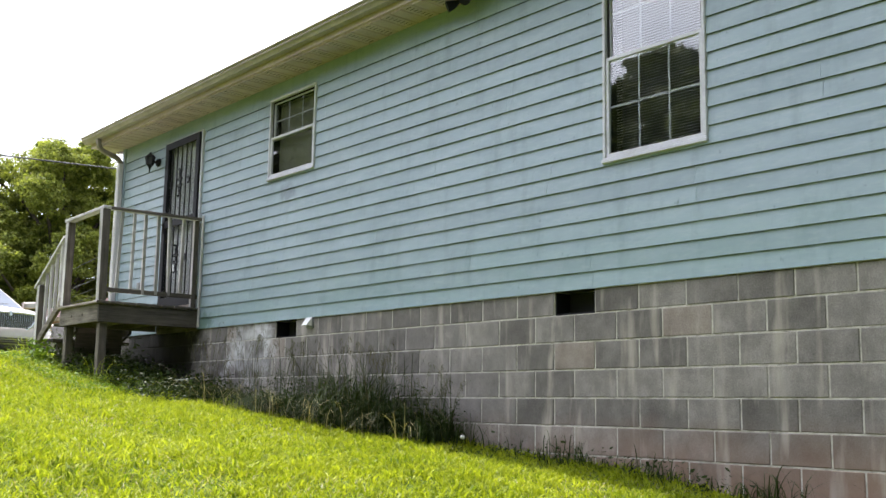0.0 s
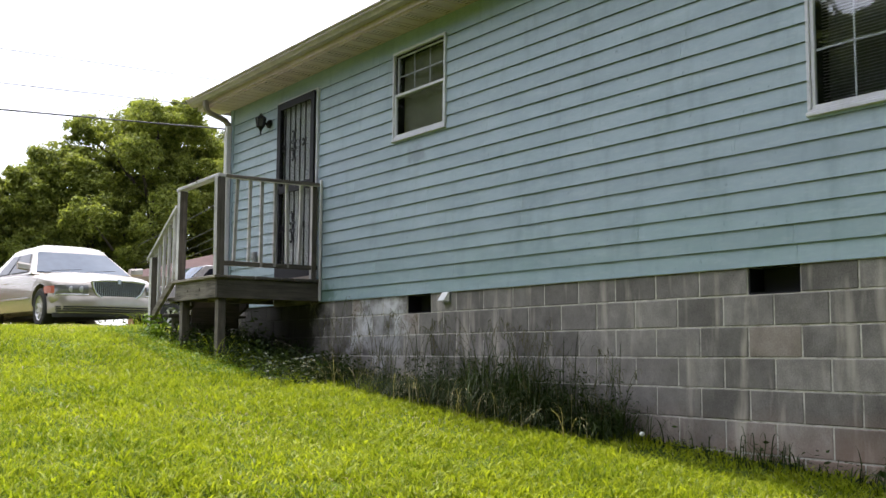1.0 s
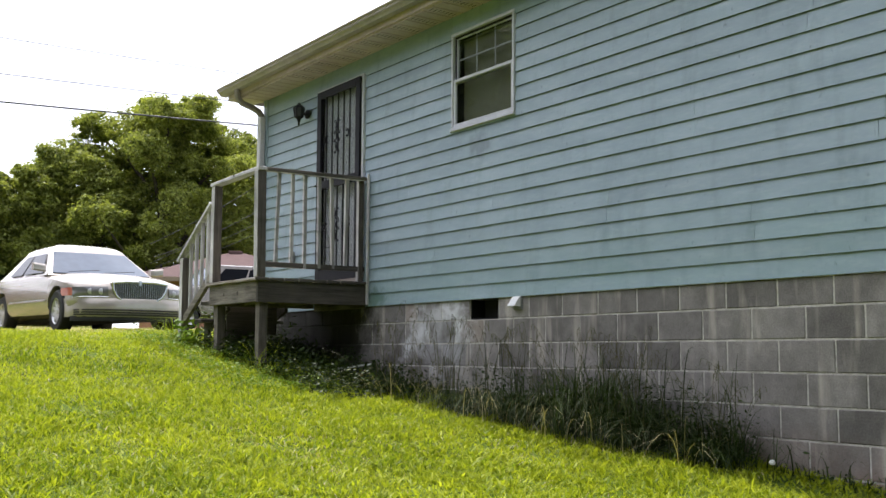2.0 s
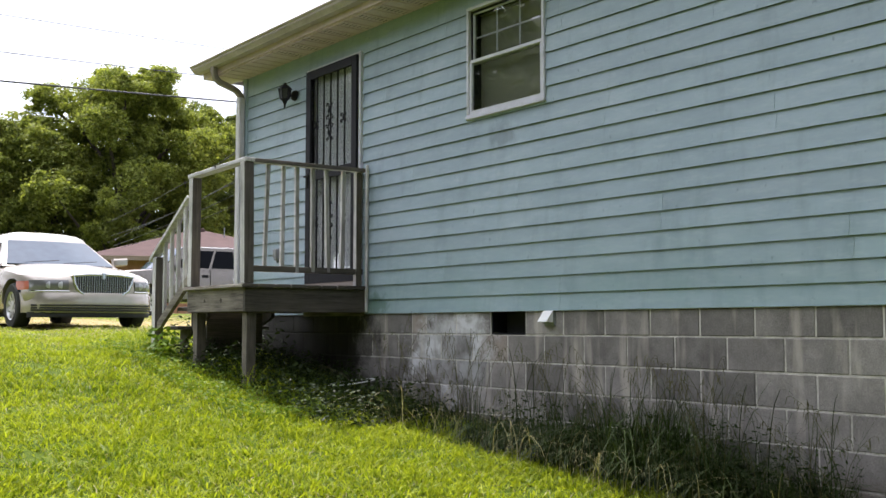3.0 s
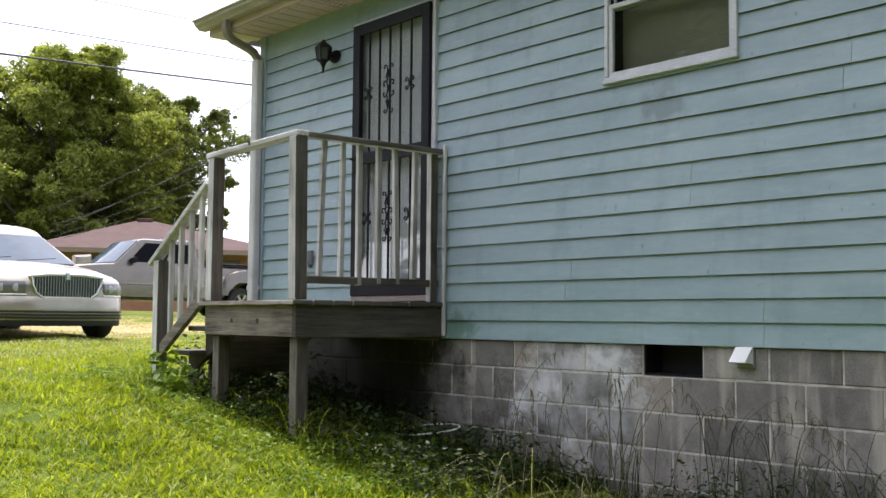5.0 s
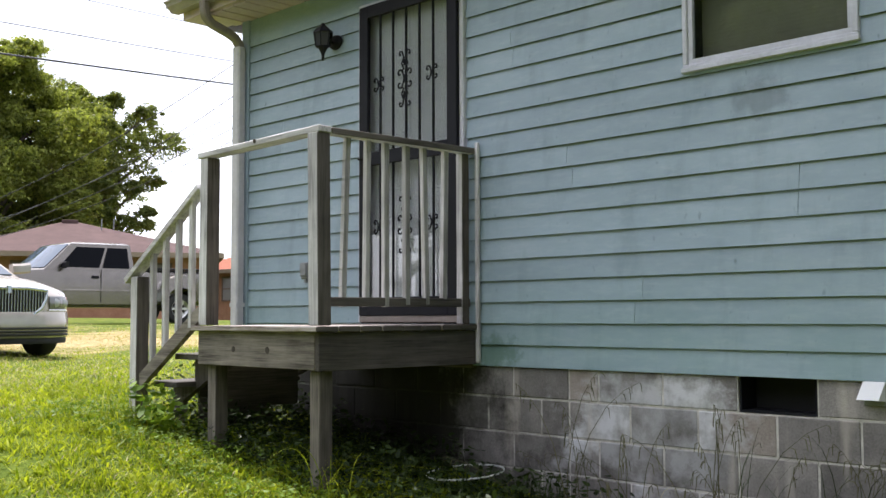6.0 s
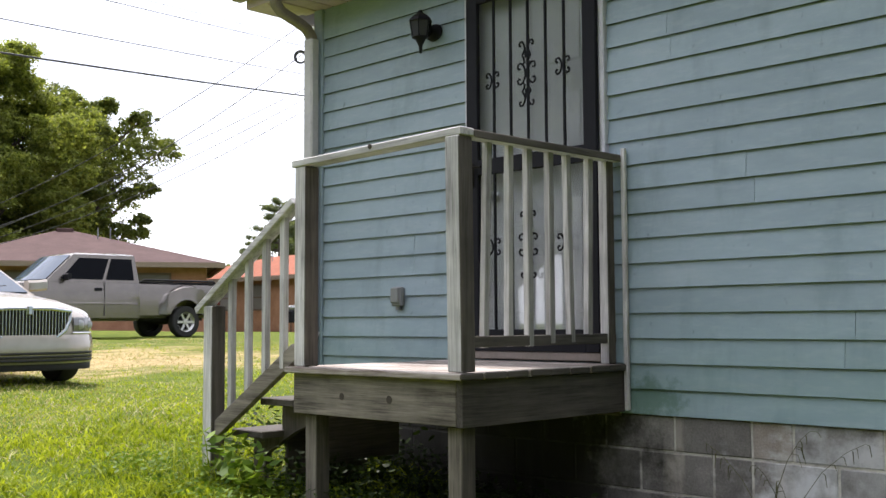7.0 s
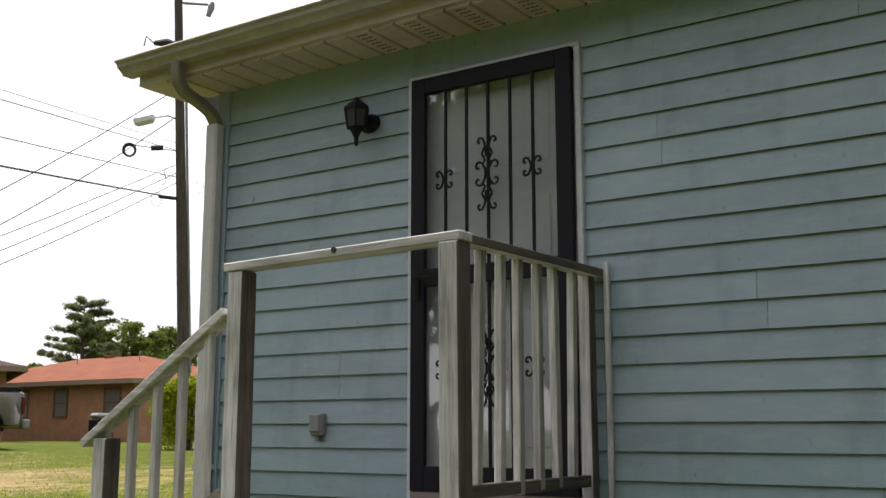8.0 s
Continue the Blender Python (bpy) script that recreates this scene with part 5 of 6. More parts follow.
tl = [(-1.35 + 0.10 * (1 - u * u), 0.955 * u, 1.18) for u in (k / 4 - 1 for k in range(9))]
th = [(-2.05 + 0.07 * (1 - u * u), 0.84 * u, 1.71) for u in (k / 4 - 1 for k in range(9))]
part("windscreen", glass_strip(tl, th, 0.06, 0.94, 0.93, (0.012, 0, 0.016)), M_SHIELD, truck)
# the body sits high over its wheels
for ob in truck.children:
    if not ob.name.startswith(("wheel", "axle", "chassis")):
        ob.scale.z, ob.location.z = 1.22, -0.13

# ---- power pole and wires ----
PB = (13.86, 23.75)
pole = thing("utility_pole", pose(*PB, soil_at(*PB)), "tall weathered wooden utility pole with a lamp and cables", "utility pole")
lean = (-0.0715, 0.0)


def pole_at(z):
    """A place on the pole's axis z metres over the world's zero, in the world."""
    h = z - soil_at(*PB)
    return Vector((PB[0] + lean[0] * h, PB[1] + lean[1] * h, z))


def local(p):
    return Vector(p) - Vector((*PB, soil_at(*PB)))


part("shaft", tube(bmesh.new(), [local(pole_at(z)) for z in (soil_at(*PB) - 0.3, 2.0, 5.0, 8.0, 12.0)], [0.15, 0.145, 0.135, 0.12, 0.10], 14), M_POLE, pole)
part("conduit", tube(bmesh.new(), [local(pole_at(z)) + Vector((0.11, -0.12, 0)) for z in (soil_at(*PB), 3.0, 6.0, 9.3)], 0.035, 8), M_GREY, pole)
part("transformer_bracket", tube(bmesh.new(), [local(pole_at(9.3)), local(pole_at(9.3)) + Vector((0.55, -0.42, 0.02))], 0.02, 6), M_GREY, pole)
arm0 = local(pole_at(8.29))
left = Vector((-0.76, 0.65, 0))
part("lamp_arm", tube(bmesh.new(), [arm0, arm0 + left * 0.3 + Vector((0, 0, 0.10)), arm0 + left * 0.62 + Vector((0, 0, 0.02))], 0.018, 6), M_GREY, pole)
bm = bmesh.new()
c = arm0 + left * 0.86 + Vector((0, 0, -0.07))
beam(bm, c - left * 0.24 + Vector((0, 0, 0.10)), c + left * 0.26 + Vector((0, 0, -0.06)), 0.26, 0.25, up=(-0.2, 0.1, 1), bevel=0.07)
part("lamp_head", bm, M_WHITE, pole, "white street lamp head")
bm = bmesh.new()
for k in range(3):
    cc = local(pole_at(7.45)) + left * 1.24
    ring = [(cc + left * (0.155 - 0.012 * k) * math.cos(a) + Vector((0, 0, (0.165 - 0.012 * k) * math.sin(a))) + Vector((0.02 * k, 0.02 * k, 0))) for a in (2 * math.pi * i / 24 for i in range(25))]
    tube(bm, ring, 0.026, 6)
part("cable_coil", bm, M_WIRE, pole, "coil of black cable")
part("splice_case", tube(bmesh.new(), [local(pole_at(7.56)) + left * 0.42, local(pole_at(7.53)) + left * 0.72], 0.07, 8), M_WIRE, pole)
bm = tube(bmesh.new(), [local(pole_at(10.24)) + left * 0.08, local(pole_at(10.28)) + left * 0.30, local(pole_at(10.24)) + left * 0.62], [0.08, 0.11, 0.06], 8)
tube(bm, [local(pole_at(10.24)) + left * 0.62, local(pole_at(10.40)) + left * 0.80, local(pole_at(10.15)) + left * 0.86], 0.02, 5)
part("cutout", bm, M_WIRE, pole, "dark fuse holder with a cable loop")
right = -left
arm = part("top_arm", tube(bmesh.new(), [local(pole_at(11.36)), local(pole_at(11.39)) + right * 0.75], 0.035, 6), M_GREY, pole)
part("insulator", tube(bmesh.new(), [local(pole_at(11.46)) + right * 0.86, local(pole_at(11.31)) + right * 0.82, local(pole_at(11.08)) + right * 0.74], [0.05, 0.09, 0.06], 8), M_GREY, arm)
for k, (zz, out, rad) in enumerate(((6.95, 0.28, 0.17), (6.75, 0.45, 0.13), (6.25, 0.60, 0.18), (6.60, -0.45, 0.15))):
    cc = local(pole_at(zz)) + left * out
    bm = tube(bmesh.new(), [cc + left * rad * 0.7 * math.cos(a) + Vector((0, 0, rad * math.sin(a))) for a in (2 * math.pi * i / 18 for i in range(19))], 0.008, 5)
    part("cable_loop", bm, M_WIRE, pole)
part("clamp", tube(bmesh.new(), [local(pole_at(7.50)) + left * 0.1, local(pole_at(7.58)) + left * 1.15], 0.012, 5), M_WIRE, pole)
part("clamp", tube(bmesh.new(), [local(pole_at(6.28)), local(pole_at(6.32)) + left * 0.55], 0.05, 8), M_WIRE, pole)


def wire(a, b, sag, r, label, group):
    pts = []
    a, b = Vector(a), Vector(b)
    for k in range(33):
        f = k / 32
        p = a.lerp(b, f)
        p.z -= 4 * sag * f * (1 - f)
        pts.append(p)
    return whole("power_line", tube(bmesh.new(), pts, r, 5), M_WIRE, label, "cable", group)


FAR_END = Vector((-40.0, 0.0, 0.0))
for z, r, dz in ((6.30, 0.019, 0.0), (6.83, 0.010, 0.55), (7.52, 0.009, 1.25), (7.70, 0.006, 1.45)):
    wire(pole_at(z) + left * 0.1, FAR_END + Vector((0, 0, dz)), 0.5, r, "black overhead cable strung from the pole across the sky", "overhead cables")
for z, end, sag in ((9.15, (9.0, 38.3, 3.9), 0.5), (8.45, (9.2, 38.4, 3.4), 0.8)):
    wire(pole_at(z), end, sag, 0.013, "thin service wire from the pole down to a house", "service wires")
for z, end, sag in ((7.20, (9.0, 38.3, 3.1), 0.15), (7.00, (9.3, 38.4, 3.0), 0.35), (6.75, (9.6, 38.4, 2.95), 0.5)):
    wire(pole_at(z), end, sag, 0.011, "thin service wire from the pole down to a house", "service wires")


# ---- neighbours' houses ----
def neighbour(name, label, x0, x1, y0, y1, eave, ridge, peak, wall_mat, roof_mat, windows, door_x=None, over=0.5, turn=0.0):
    g = soil_at((x0 + x1) / 2, y0)
    pivot = ((x0 + x1) / 2, y0 - over)
    h = thing(name, pose(*pivot, 0, 0, 0, turn) @ pose(-pivot[0], -pivot[1], 0), label, "house", "neighbouring houses")
    for n, b in (("wall", (x0, x1, y0, y0 + 0.2)), ("wall", (x0, x1, y1 - 0.2, y1)), ("wall", (x0, x0 + 0.2, y0 + 0.2, y1 - 0.2)), ("wall", (x1 - 0.2, x1, y0 + 0.2, y1 - 0.2))):
        w = part(n, block_of(*b, g - 0.2, eave), wall_mat, h)
    ex0, ex1, ey0, ey1 = x0 - over, x1 + over, y0 - over, y1 + over
    (rx0, rx1), ry = ridge, (y0 + y1) / 2
    bm = bmesh.new()
    v = [bm.verts.new(p) for p in ((ex0, ey0, eave), (ex1, ey0, eave), (ex1, ey1, eave), (ex0, ey1, eave), (rx0, ry, peak), (rx1, ry, peak))]
    for f in ((0, 1, 5, 4), (1, 2, 5), (2, 3, 4, 5), (3, 0, 4), (3, 2, 1, 0)):
        bm.faces.new([v[i] for i in f])
    roof = part("roof", bm, roof_mat, h)
    part("fascia", holed_frame(ex0, ex1, ey0, ey1, eave - 0.16, eave + 0.02), M_EAVE, h)
    part("ridge_vent", block_of((rx0 + rx1) / 2 - 0.3, (rx0 + rx1) / 2 + 0.3, ry - 0.15, ry + 0.15, peak - 0.12, peak + 0.10, 0.02), roof_mat, roof)
    for x in (rx0 + 0.9 * (ex1 - rx1) / 3, rx1 + (ex1 - rx1) * 0.25):
        part("vent_pipe", tube(bmesh.new(), [(x, ry - 1.2, peak - 0.9), (x, ry - 1.2, peak + 0.05)], 0.022, 8), M_GREY, roof)
    for wx, ww, wz, wh in windows:
        bm = bmesh.new()
        for a in ((wx - ww / 2, wx + ww / 2, wz, wz + 0.07), (wx - ww / 2, wx + ww / 2, wz + wh - 0.07, wz + wh), (wx - ww / 2, wx - ww / 2 + 0.07, wz + 0.07, wz + wh - 0.07), (wx + ww / 2 - 0.07, wx + ww / 2, wz + 0.07, wz + wh - 0.07), (wx - ww / 2 + 0.07, wx + ww / 2 - 0.07, wz + wh * 0.5 - 0.03, wz + wh * 0.5 + 0.03)):
            box(bm, a[0], a[1], y0 - 0.05, y0 + 0.0, a[2], a[3])
        win = part("window", bm, M_SHUTTER, h)
        part("pane", block_of(wx - ww / 2 + 0.07, wx + ww / 2 - 0.07, y0 - 0.025, y0 - 0.004, wz + 0.07, wz + wh - 0.07), M_PANE, win)
    if door_x:
        part("door", block_of(door_x - 0.45, door_x + 0.45, y0 - 0.04, y0 - 0.002, g, g + 2.05, 0.01), M_GREY, h)
    return h


def holed_frame(x0, x1, y0, y1, z0, z1):
    bm = bmesh.new()
    for a in ((x0, x1, y0, y0 + 0.05), (x0, x1, y1 - 0.05, y1), (x0, x0 + 0.05, y0 + 0.05, y1 - 0.05), (x1 - 0.05, x1, y0 + 0.05, y1 - 0.05)):
        box(bm, *a, z0, z1)
    return bm


neighbour("brick_house", "low tan brick house with a brown hipped roof", 8.04, 16.46, 36.95, 44.5, 2.58, (11.1, 11.8), 3.98, M_BRICK2, M_ROOF1, ((10.4, 1.2, 1.1, 1.2), (14.6, 1.3, 1.25, 1.0)), over=0.6, turn=-29.6)
neighbour("brick_house", "low red brick house with a faded red hipped roof", 15.8, 28.8, 43.5, 51.5, 2.49, (20.1, 24.5), 3.79, M_BRICK, M_ROOF2, ((21.8, 0.9, 1.05, 1.15), (24.4, 0.9, 1.05, 1.15), (27.6, 1.0, 1.05, 1.15)), turn=-90.0)
neighbour("brick_house", "low brick house with a dark brown roof", -13.0, 0.6, 40.0, 48.0, 2.75, (-8.0, -4.0), 4.2, M_BRICK, M_ROOF1, ((-1.0, 1.2, 1.3, 1.2), (-5.0, 1.2, 1.3, 1.2)))
bin_ = thing("grill", pose(20.6, 35.5, soil_at(20.6, 35.5)), "black covered barbecue grill on the far lawn", "grill")
part("tub", block_of(-0.38, 0.38, -0.28, 0.28, 0.38, 0.85, 0.05), M_BLACK, bin_)
part("lid", block_of(-0.36, 0.36, -0.26, 0.26, 0.85, 1.05, 0.08), M_GREY, bin_)
for x in (-0.32, 0.32):
    for y in (-0.22, 0.22):
        part("leg", tube(bmesh.new(), [(x, y, -0.03), (x, y, 0.40)], 0.02, 6), M_BLACK, bin_)

# ---- trees ----
rng = np.random.default_rng(7)


def leaf_cloud(centres, radii, per, size, flat=0.8, seed=0, shell=0.62):
    """Leaf blades (two triangles each) in clumps round the centres, facing outwards and up."""
    r = np.random.default_rng(seed)
    c = np.repeat(np.asarray(centres, float), per, 0)
    rad = np.repeat(np.asarray(radii, float), per)
    n = len(c)
    d = r.normal(size=(n, 3))
    d /= np.linalg.norm(d, axis=1, keepdims=True)
    reach = shell + (1.12 - shell) * r.random(n)
    p = c + d * (rad * reach)[:, None] * (1, 1, flat)
    p += r.normal(size=(n, 3)) * (rad * 0.12)[:, None]
    nrm = d * 0.7 + (0, 0, 0.5) + r.normal(size=(n, 3)) * 0.55
    nrm /= np.linalg.norm(nrm, axis=1, keepdims=True)
    a = np.cross(nrm, r.normal(size=(n, 3)))
    a /= np.linalg.norm(a, axis=1, keepdims=True)
    b = np.cross(nrm, a)
    s = (size * r.uniform(0.55, 1.35, n))[:, None]
    quads = np.stack([p - a * s, p + b * s * 0.5 + nrm * s * 0.15, p + a * s, p - b * s * 0.5 + nrm * s * 0.15], 1)
    verts = quads.reshape(-1, 3)
    i = np.arange(n)[:, None] * 4
    faces = np.concatenate([i + (0, 1, 2), i + (0, 2, 3)])
    return verts, faces


def tree(x, y, height, spread, lower, label, mat, seed, lobes=60, per=1500, leaf=0.16, lobe=0.24, gaps=0.0, squeeze=1.0):
    """A trunk, limbs to the lobes of the crown, and a crown of leaves with an uneven outline."""
    r = np.random.default_rng(seed)
    base = soil_at(x, y)
    t = thing("tree", pose(x, y, base), label, "tree")
    z0, z1 = lower * height, height
    mid_z, half = (z0 + z1) / 2, (z1 - z0) / 2
    rr = 0.026 * height
    bm = bmesh.new()
    tube(bm, [(0, 0, -0.3), (0.05, 0.02, z0 * 0.6), (0.1, -0.05, z0 + 0.5), (0.0, 0.1, mid_z), (0.1, 0.0, mid_z + half * 0.6)], [rr * 1.35, rr, rr * 0.9, rr * 0.55, rr * 0.15], 12)
    cs, rs = [], []
    for k in range(lobes):
        f = -0.95 + 1.85 * (k + 0.5) / lobes
        a = k * 2.39996 + r.uniform(-0.4, 0.4)
        ring = math.sqrt(max(0.0, 1 - abs(f) ** 2.4))
        lr = spread * lobe * r.uniform(0.65, 1.25)
        out = max(0.0, ring * spread * squeeze * r.uniform(0.62, 1.05) - lr * 0.6)
        if r.random() < 0.25:
            out *= 0.4
        c = np.array([out * math.cos(a), out * math.sin(a), mid_z + f * (half - lr * 0.5)])
        if gaps and r.random() < gaps:
            lr *= 0.6
        cs.append(c)
        rs.append(lr)
        if k % 3 == 0:
            start = Vector((0.05, 0.0, max(z0 * 0.9, c[2] - out * 0.8 - 1.0)))
            tube(bm, [start, start.lerp(Vector(c), 0.55) + Vector((0, 0, 0.04 * height)), Vector(c)], [rr * 0.42, rr * 0.26, rr * 0.06], 6)
    part("trunk", bm, M_BARK, t)
    # smaller sprays on the outside of each lobe
    sub_c, sub_r = [], []
    for c, lr in zip(cs, rs):
        k = 14
        d = r.normal(size=(k, 3))
        d /= np.linalg.norm(d, axis=1, keepdims=True)
        d[:, 2] = np.abs(d[:, 2]) * 0.9 - 0.25
        sub_c += list(c + d * lr * r.uniform(0.70, 1.22, (k, 1)) * (1, 1, 0.85))
        sub_r += list(lr * r.uniform(0.16, 0.40, k))
    v1, f1 = leaf_cloud(cs, np.array(rs) * 0.85, per // 3, leaf, 0.75, seed + 1, 0.45)
    v2, f2 = leaf_cloud(sub_c, sub_r, per * 2 // 42, leaf, 0.6, seed + 2, 0.15)
    crown = new("crown", raw_mesh("crown", np.concatenate([v1, v2]), np.concatenate([f1, f2 + len(v1)]), mat))
    crown.parent = t
    return t


tree(13.8, 50.0, 13.3, 6.1, 0.04, "broad leafy shade tree in full green leaf behind the houses", M_LEAF, 21, 130, 2500, 0.088, 0.200)
tree(5.0, 54.0, 7.3, 4.6, 0.04, "dense green tree behind the far houses", M_LEAF, 22, 64, 2000, 0.10, 0.24)
tree(7.6, 52.0, 9.2, 4.2, 0.02, "tall leafy green tree behind the parked sedan", M_LEAF, 22, 64, 2000, 0.10, 0.24)
tree(10.0, 51.5, 10.6, 3.6, 0.02, "leafy green tree crowding the broad shade tree", M_LEAF, 27, 64, 2000, 0.10, 0.24)
tree(19.3, 52.0, 12.2, 5.5, 0.26, "open-crowned oak with gaps between its boughs", M_LEAF2, 23, 90, 1000, 0.10, 0.19, 0.4)
tree(-6.0, 55.0, 8.0, 6.0, 0.1, "dense green tree behind the far houses", M_LEAF, 24, 50, 800, 0.16, 0.26)
for k, (x, y, h, s) in enumerate(((46.0, 66.0, 8.6, 4.2), (53.0, 70.0, 9.0, 4.6), (41.0, 70.0, 5.2, 3.6), (60.0, 70.0, 8.0, 5.0), (31.0, 66.0, 4.6, 3.6))):
    tree(x, y, h, s, 0.12, "distant round-headed tree behind the red roof", M_LEAF2, 40 + k, 30, 500, 0.17, 0.26, 0.3)
# trees across the lot, seen in the window panes, thickened to dim the low sky
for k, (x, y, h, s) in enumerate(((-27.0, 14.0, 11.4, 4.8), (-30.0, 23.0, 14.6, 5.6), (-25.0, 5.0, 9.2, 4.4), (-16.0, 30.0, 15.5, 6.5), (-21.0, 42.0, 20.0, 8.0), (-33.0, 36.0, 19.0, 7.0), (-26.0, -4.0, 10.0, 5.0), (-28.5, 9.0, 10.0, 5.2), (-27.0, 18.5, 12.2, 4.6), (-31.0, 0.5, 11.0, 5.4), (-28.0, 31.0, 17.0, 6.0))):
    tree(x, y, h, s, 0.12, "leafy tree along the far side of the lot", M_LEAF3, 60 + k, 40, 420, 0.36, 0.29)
# unseen trees added behind the start of the walk, to keep sky light off -y faces
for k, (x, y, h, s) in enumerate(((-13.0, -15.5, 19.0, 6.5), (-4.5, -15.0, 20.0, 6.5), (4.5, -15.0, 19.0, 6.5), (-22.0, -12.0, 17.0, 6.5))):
    tree(x, y, h, s, 0.06, "unseen leafy tree added to block the sky from -y", M_LEAF3, 70 + k, 45, 420, 0.30, 0.30)


def pine(x, y, height, spread, seed):
    r = np.random.default_rng(seed)
    t = thing("pine_tree", pose(x, y, soil_at(x, y)), "tall grey-green pine with layered open boughs", "tree")
    bm = tube(bmesh.new(), [(0, 0, -0.3), (0.05, 0, height * 0.5), (0, 0, height)], [0.24, 0.16, 0.03], 10)
    cs, rs = [], []
    for k in range(72):
        f = 0.16 + 0.84 * (k + r.uniform(0.0, 4.0)) / 76
        a = r.uniform(0, 2 * math.pi)
        reach = spread * max(0.12, 1.0 - ((f - 0.48) / 0.56) ** 2) ** 0.6 * r.uniform(0.45, 1.1)
        p0, p1 = Vector((0, 0, f * height)), Vector((reach * math.cos(a), reach * math.sin(a), f * height + reach * 0.18))
        tube(bm, [p0, p1], [0.06, 0.02], 5)
        for g in (0.35, 0.55, 0.78, 1.0):
            cs.append(p0.lerp(p1, g) + Vector((0, 0, 0.1)))
            rs.append(0.15 + 0.085 * spread * r.uniform(0.2, 1.0))
    part("trunk", bm, M_BARK, t)
    v, f = leaf_cloud(np.array(cs), rs, 170, 0.075, 0.65, seed + 1, 0.1)
    crown = new("crown", raw_mesh("crown", v, f, M_PINE))
    crown.parent = t


pine(39.2, 61.5, 8.7, 2.7, 31)
shrub = thing("shrub", pose(13.2, 22.9, soil_at(13.2, 22.9)), "bright yellow-green leafy shrub at the foot of the pole", "shrub")
v, f = leaf_cloud(np.array([(rng.uniform(-0.75, 0.75), rng.uniform(-0.4, 0.4), rng.uniform(0.2, 1.55)) for _ in range(60)]), [0.26] * 60, 110, 0.05, 0.9, 5)
part_me = raw_mesh("foliage", v, f, M_GRASS)
fo = new("foliage", part_me)
fo.parent = shrub
part("stems", tube(bmesh.new(), [(0, 0, -0.1), (0.1, 0, 1.0), (0.0, 0.1, 2.0)], [0.05, 0.03, 0.01], 6), M_BARK, shrub)

# ---- lawn ----
def blades(px, py, height, width, lean, seed, curl=0.5):
    """Bent blades of grass: two quads and a tip, as five triangles."""
    r = np.random.default_rng(seed)
    n = len(px)
    pz = soil(px, py) - 0.006
    a = r.uniform(0, 2 * np.pi, n)
    d = np.stack([np.cos(a), np.sin(a), np.zeros(n)], 1)
    b = r.uniform(0, 2 * np.pi, n)
    w = np.stack([np.cos(b), np.sin(b), np.zeros(n)], 1) * (width / 2)[:, None]
    base = np.stack([px, py, pz], 1)
    up = np.array([0, 0, 1.0])
    h = height[:, None]
    l = (lean * height)[:, None]
    m = base + up * h * 0.55 + d * l * 0.35
    tip = base + up * h * (1.0 - curl * np.minimum(lean, 1.0) ** 2 * 0.5)[:, None] + d * l
    v = np.stack([base - w, base + w, m + w * 0.8, m - w * 0.8, tip], 1).reshape(-1, 3)
    i = np.arange(n)[:, None] * 5
    f = np.concatenate([i + (0, 1, 2), i + (0, 2, 3), i + (3, 2, 4)])
    return v, f


def scatter(n, x0, x1, y0, y1, keep, seed):
    r = np.random.default_rng(seed)
    x, y = r.uniform(x0, x1, n), r.uniform(y0, y1, n)
    k = r.random(n) < keep(x, y)
    return x[k], y[k], r


def clumpy(x, y):
    return 0.62 + 0.16 * np.sin(3.1 * x + 1.3 * y) * np.sin(2.7 * y - 1.9 * x) + 0.13 * np.sin(9.0 * x + 4.0 * np.sin(5.0 * y)) + 0.20 * np.sin(17.0 * x + 3.0 * np.sin(9.0 * y)) * np.sin(19.0 * y + 2.5 * np.sin(8.0 * x))


bare = lambda x, y: np.exp(-(((x - 2.5) / 3.6) ** 2 + ((y - 17.2) / 2.6) ** 2))
def fading(x, y):
    """The blades thin out towards the rim of the mown strip."""
    wob = 0.5 * np.sin(2.3 * y) + 0.4 * np.sin(1.7 * x + 1.0)
    return np.clip((x + 7.6 + wob) / 2.0, 0, 1) * np.clip((y + 4.6 + wob) / 1.2, 0, 1) * np.clip((10.6 + wob - y) / 2.0, 0, 1)


x, y, r = scatter(520000, -7.6, -0.05, -4.6, 10.6, lambda x, y: clumpy(x, y) * fading(x, y) * np.clip(1.25 - 0.05 * (y + 4), 0.4, 1.0) * np.where(x > -0.5, 0.6, 1.0), 1)
h = r.uniform(0.020, 0.072, len(x)) * (0.15 + 1.35 * clumpy(x, y))
v, f = blades(x, y, h, r.uniform(0.006, 0.016, len(x)), r.uniform(0.2, 2.0, len(x)), 2)
lawn = tagged(new("grass", raw_mesh("grass", v, f, M_GRASS)), "mown bright green lawn grass in the sun", "grass", kind="stuff")
x, y, r = scatter(110000, -6.0, 8.5, 9.0, 21.0, lambda x, y: np.clip(clumpy(x, y) - 0.25 * (0.5 + np.sin(0.9 * x + 2.0 * np.sin(0.7 * y)) * np.sin(1.6 * y)), 0, 1) * np.clip(1.0 - 1.3 * bare(x, y), 0.04, 1) * np.clip((16.5 - y) / 5.0, 0.35, 1), 3)
v, f = blades(x, y, r.uniform(0.02, 0.055, len(x)), r.uniform(0.008, 0.014, len(x)), r.uniform(0.3, 2.0, len(x)), 4)
tagged(new("grass", raw_mesh("grass", v, f, M_GRASS)), "thin dry lawn grass round the parked cars", "grass", kind="stuff")
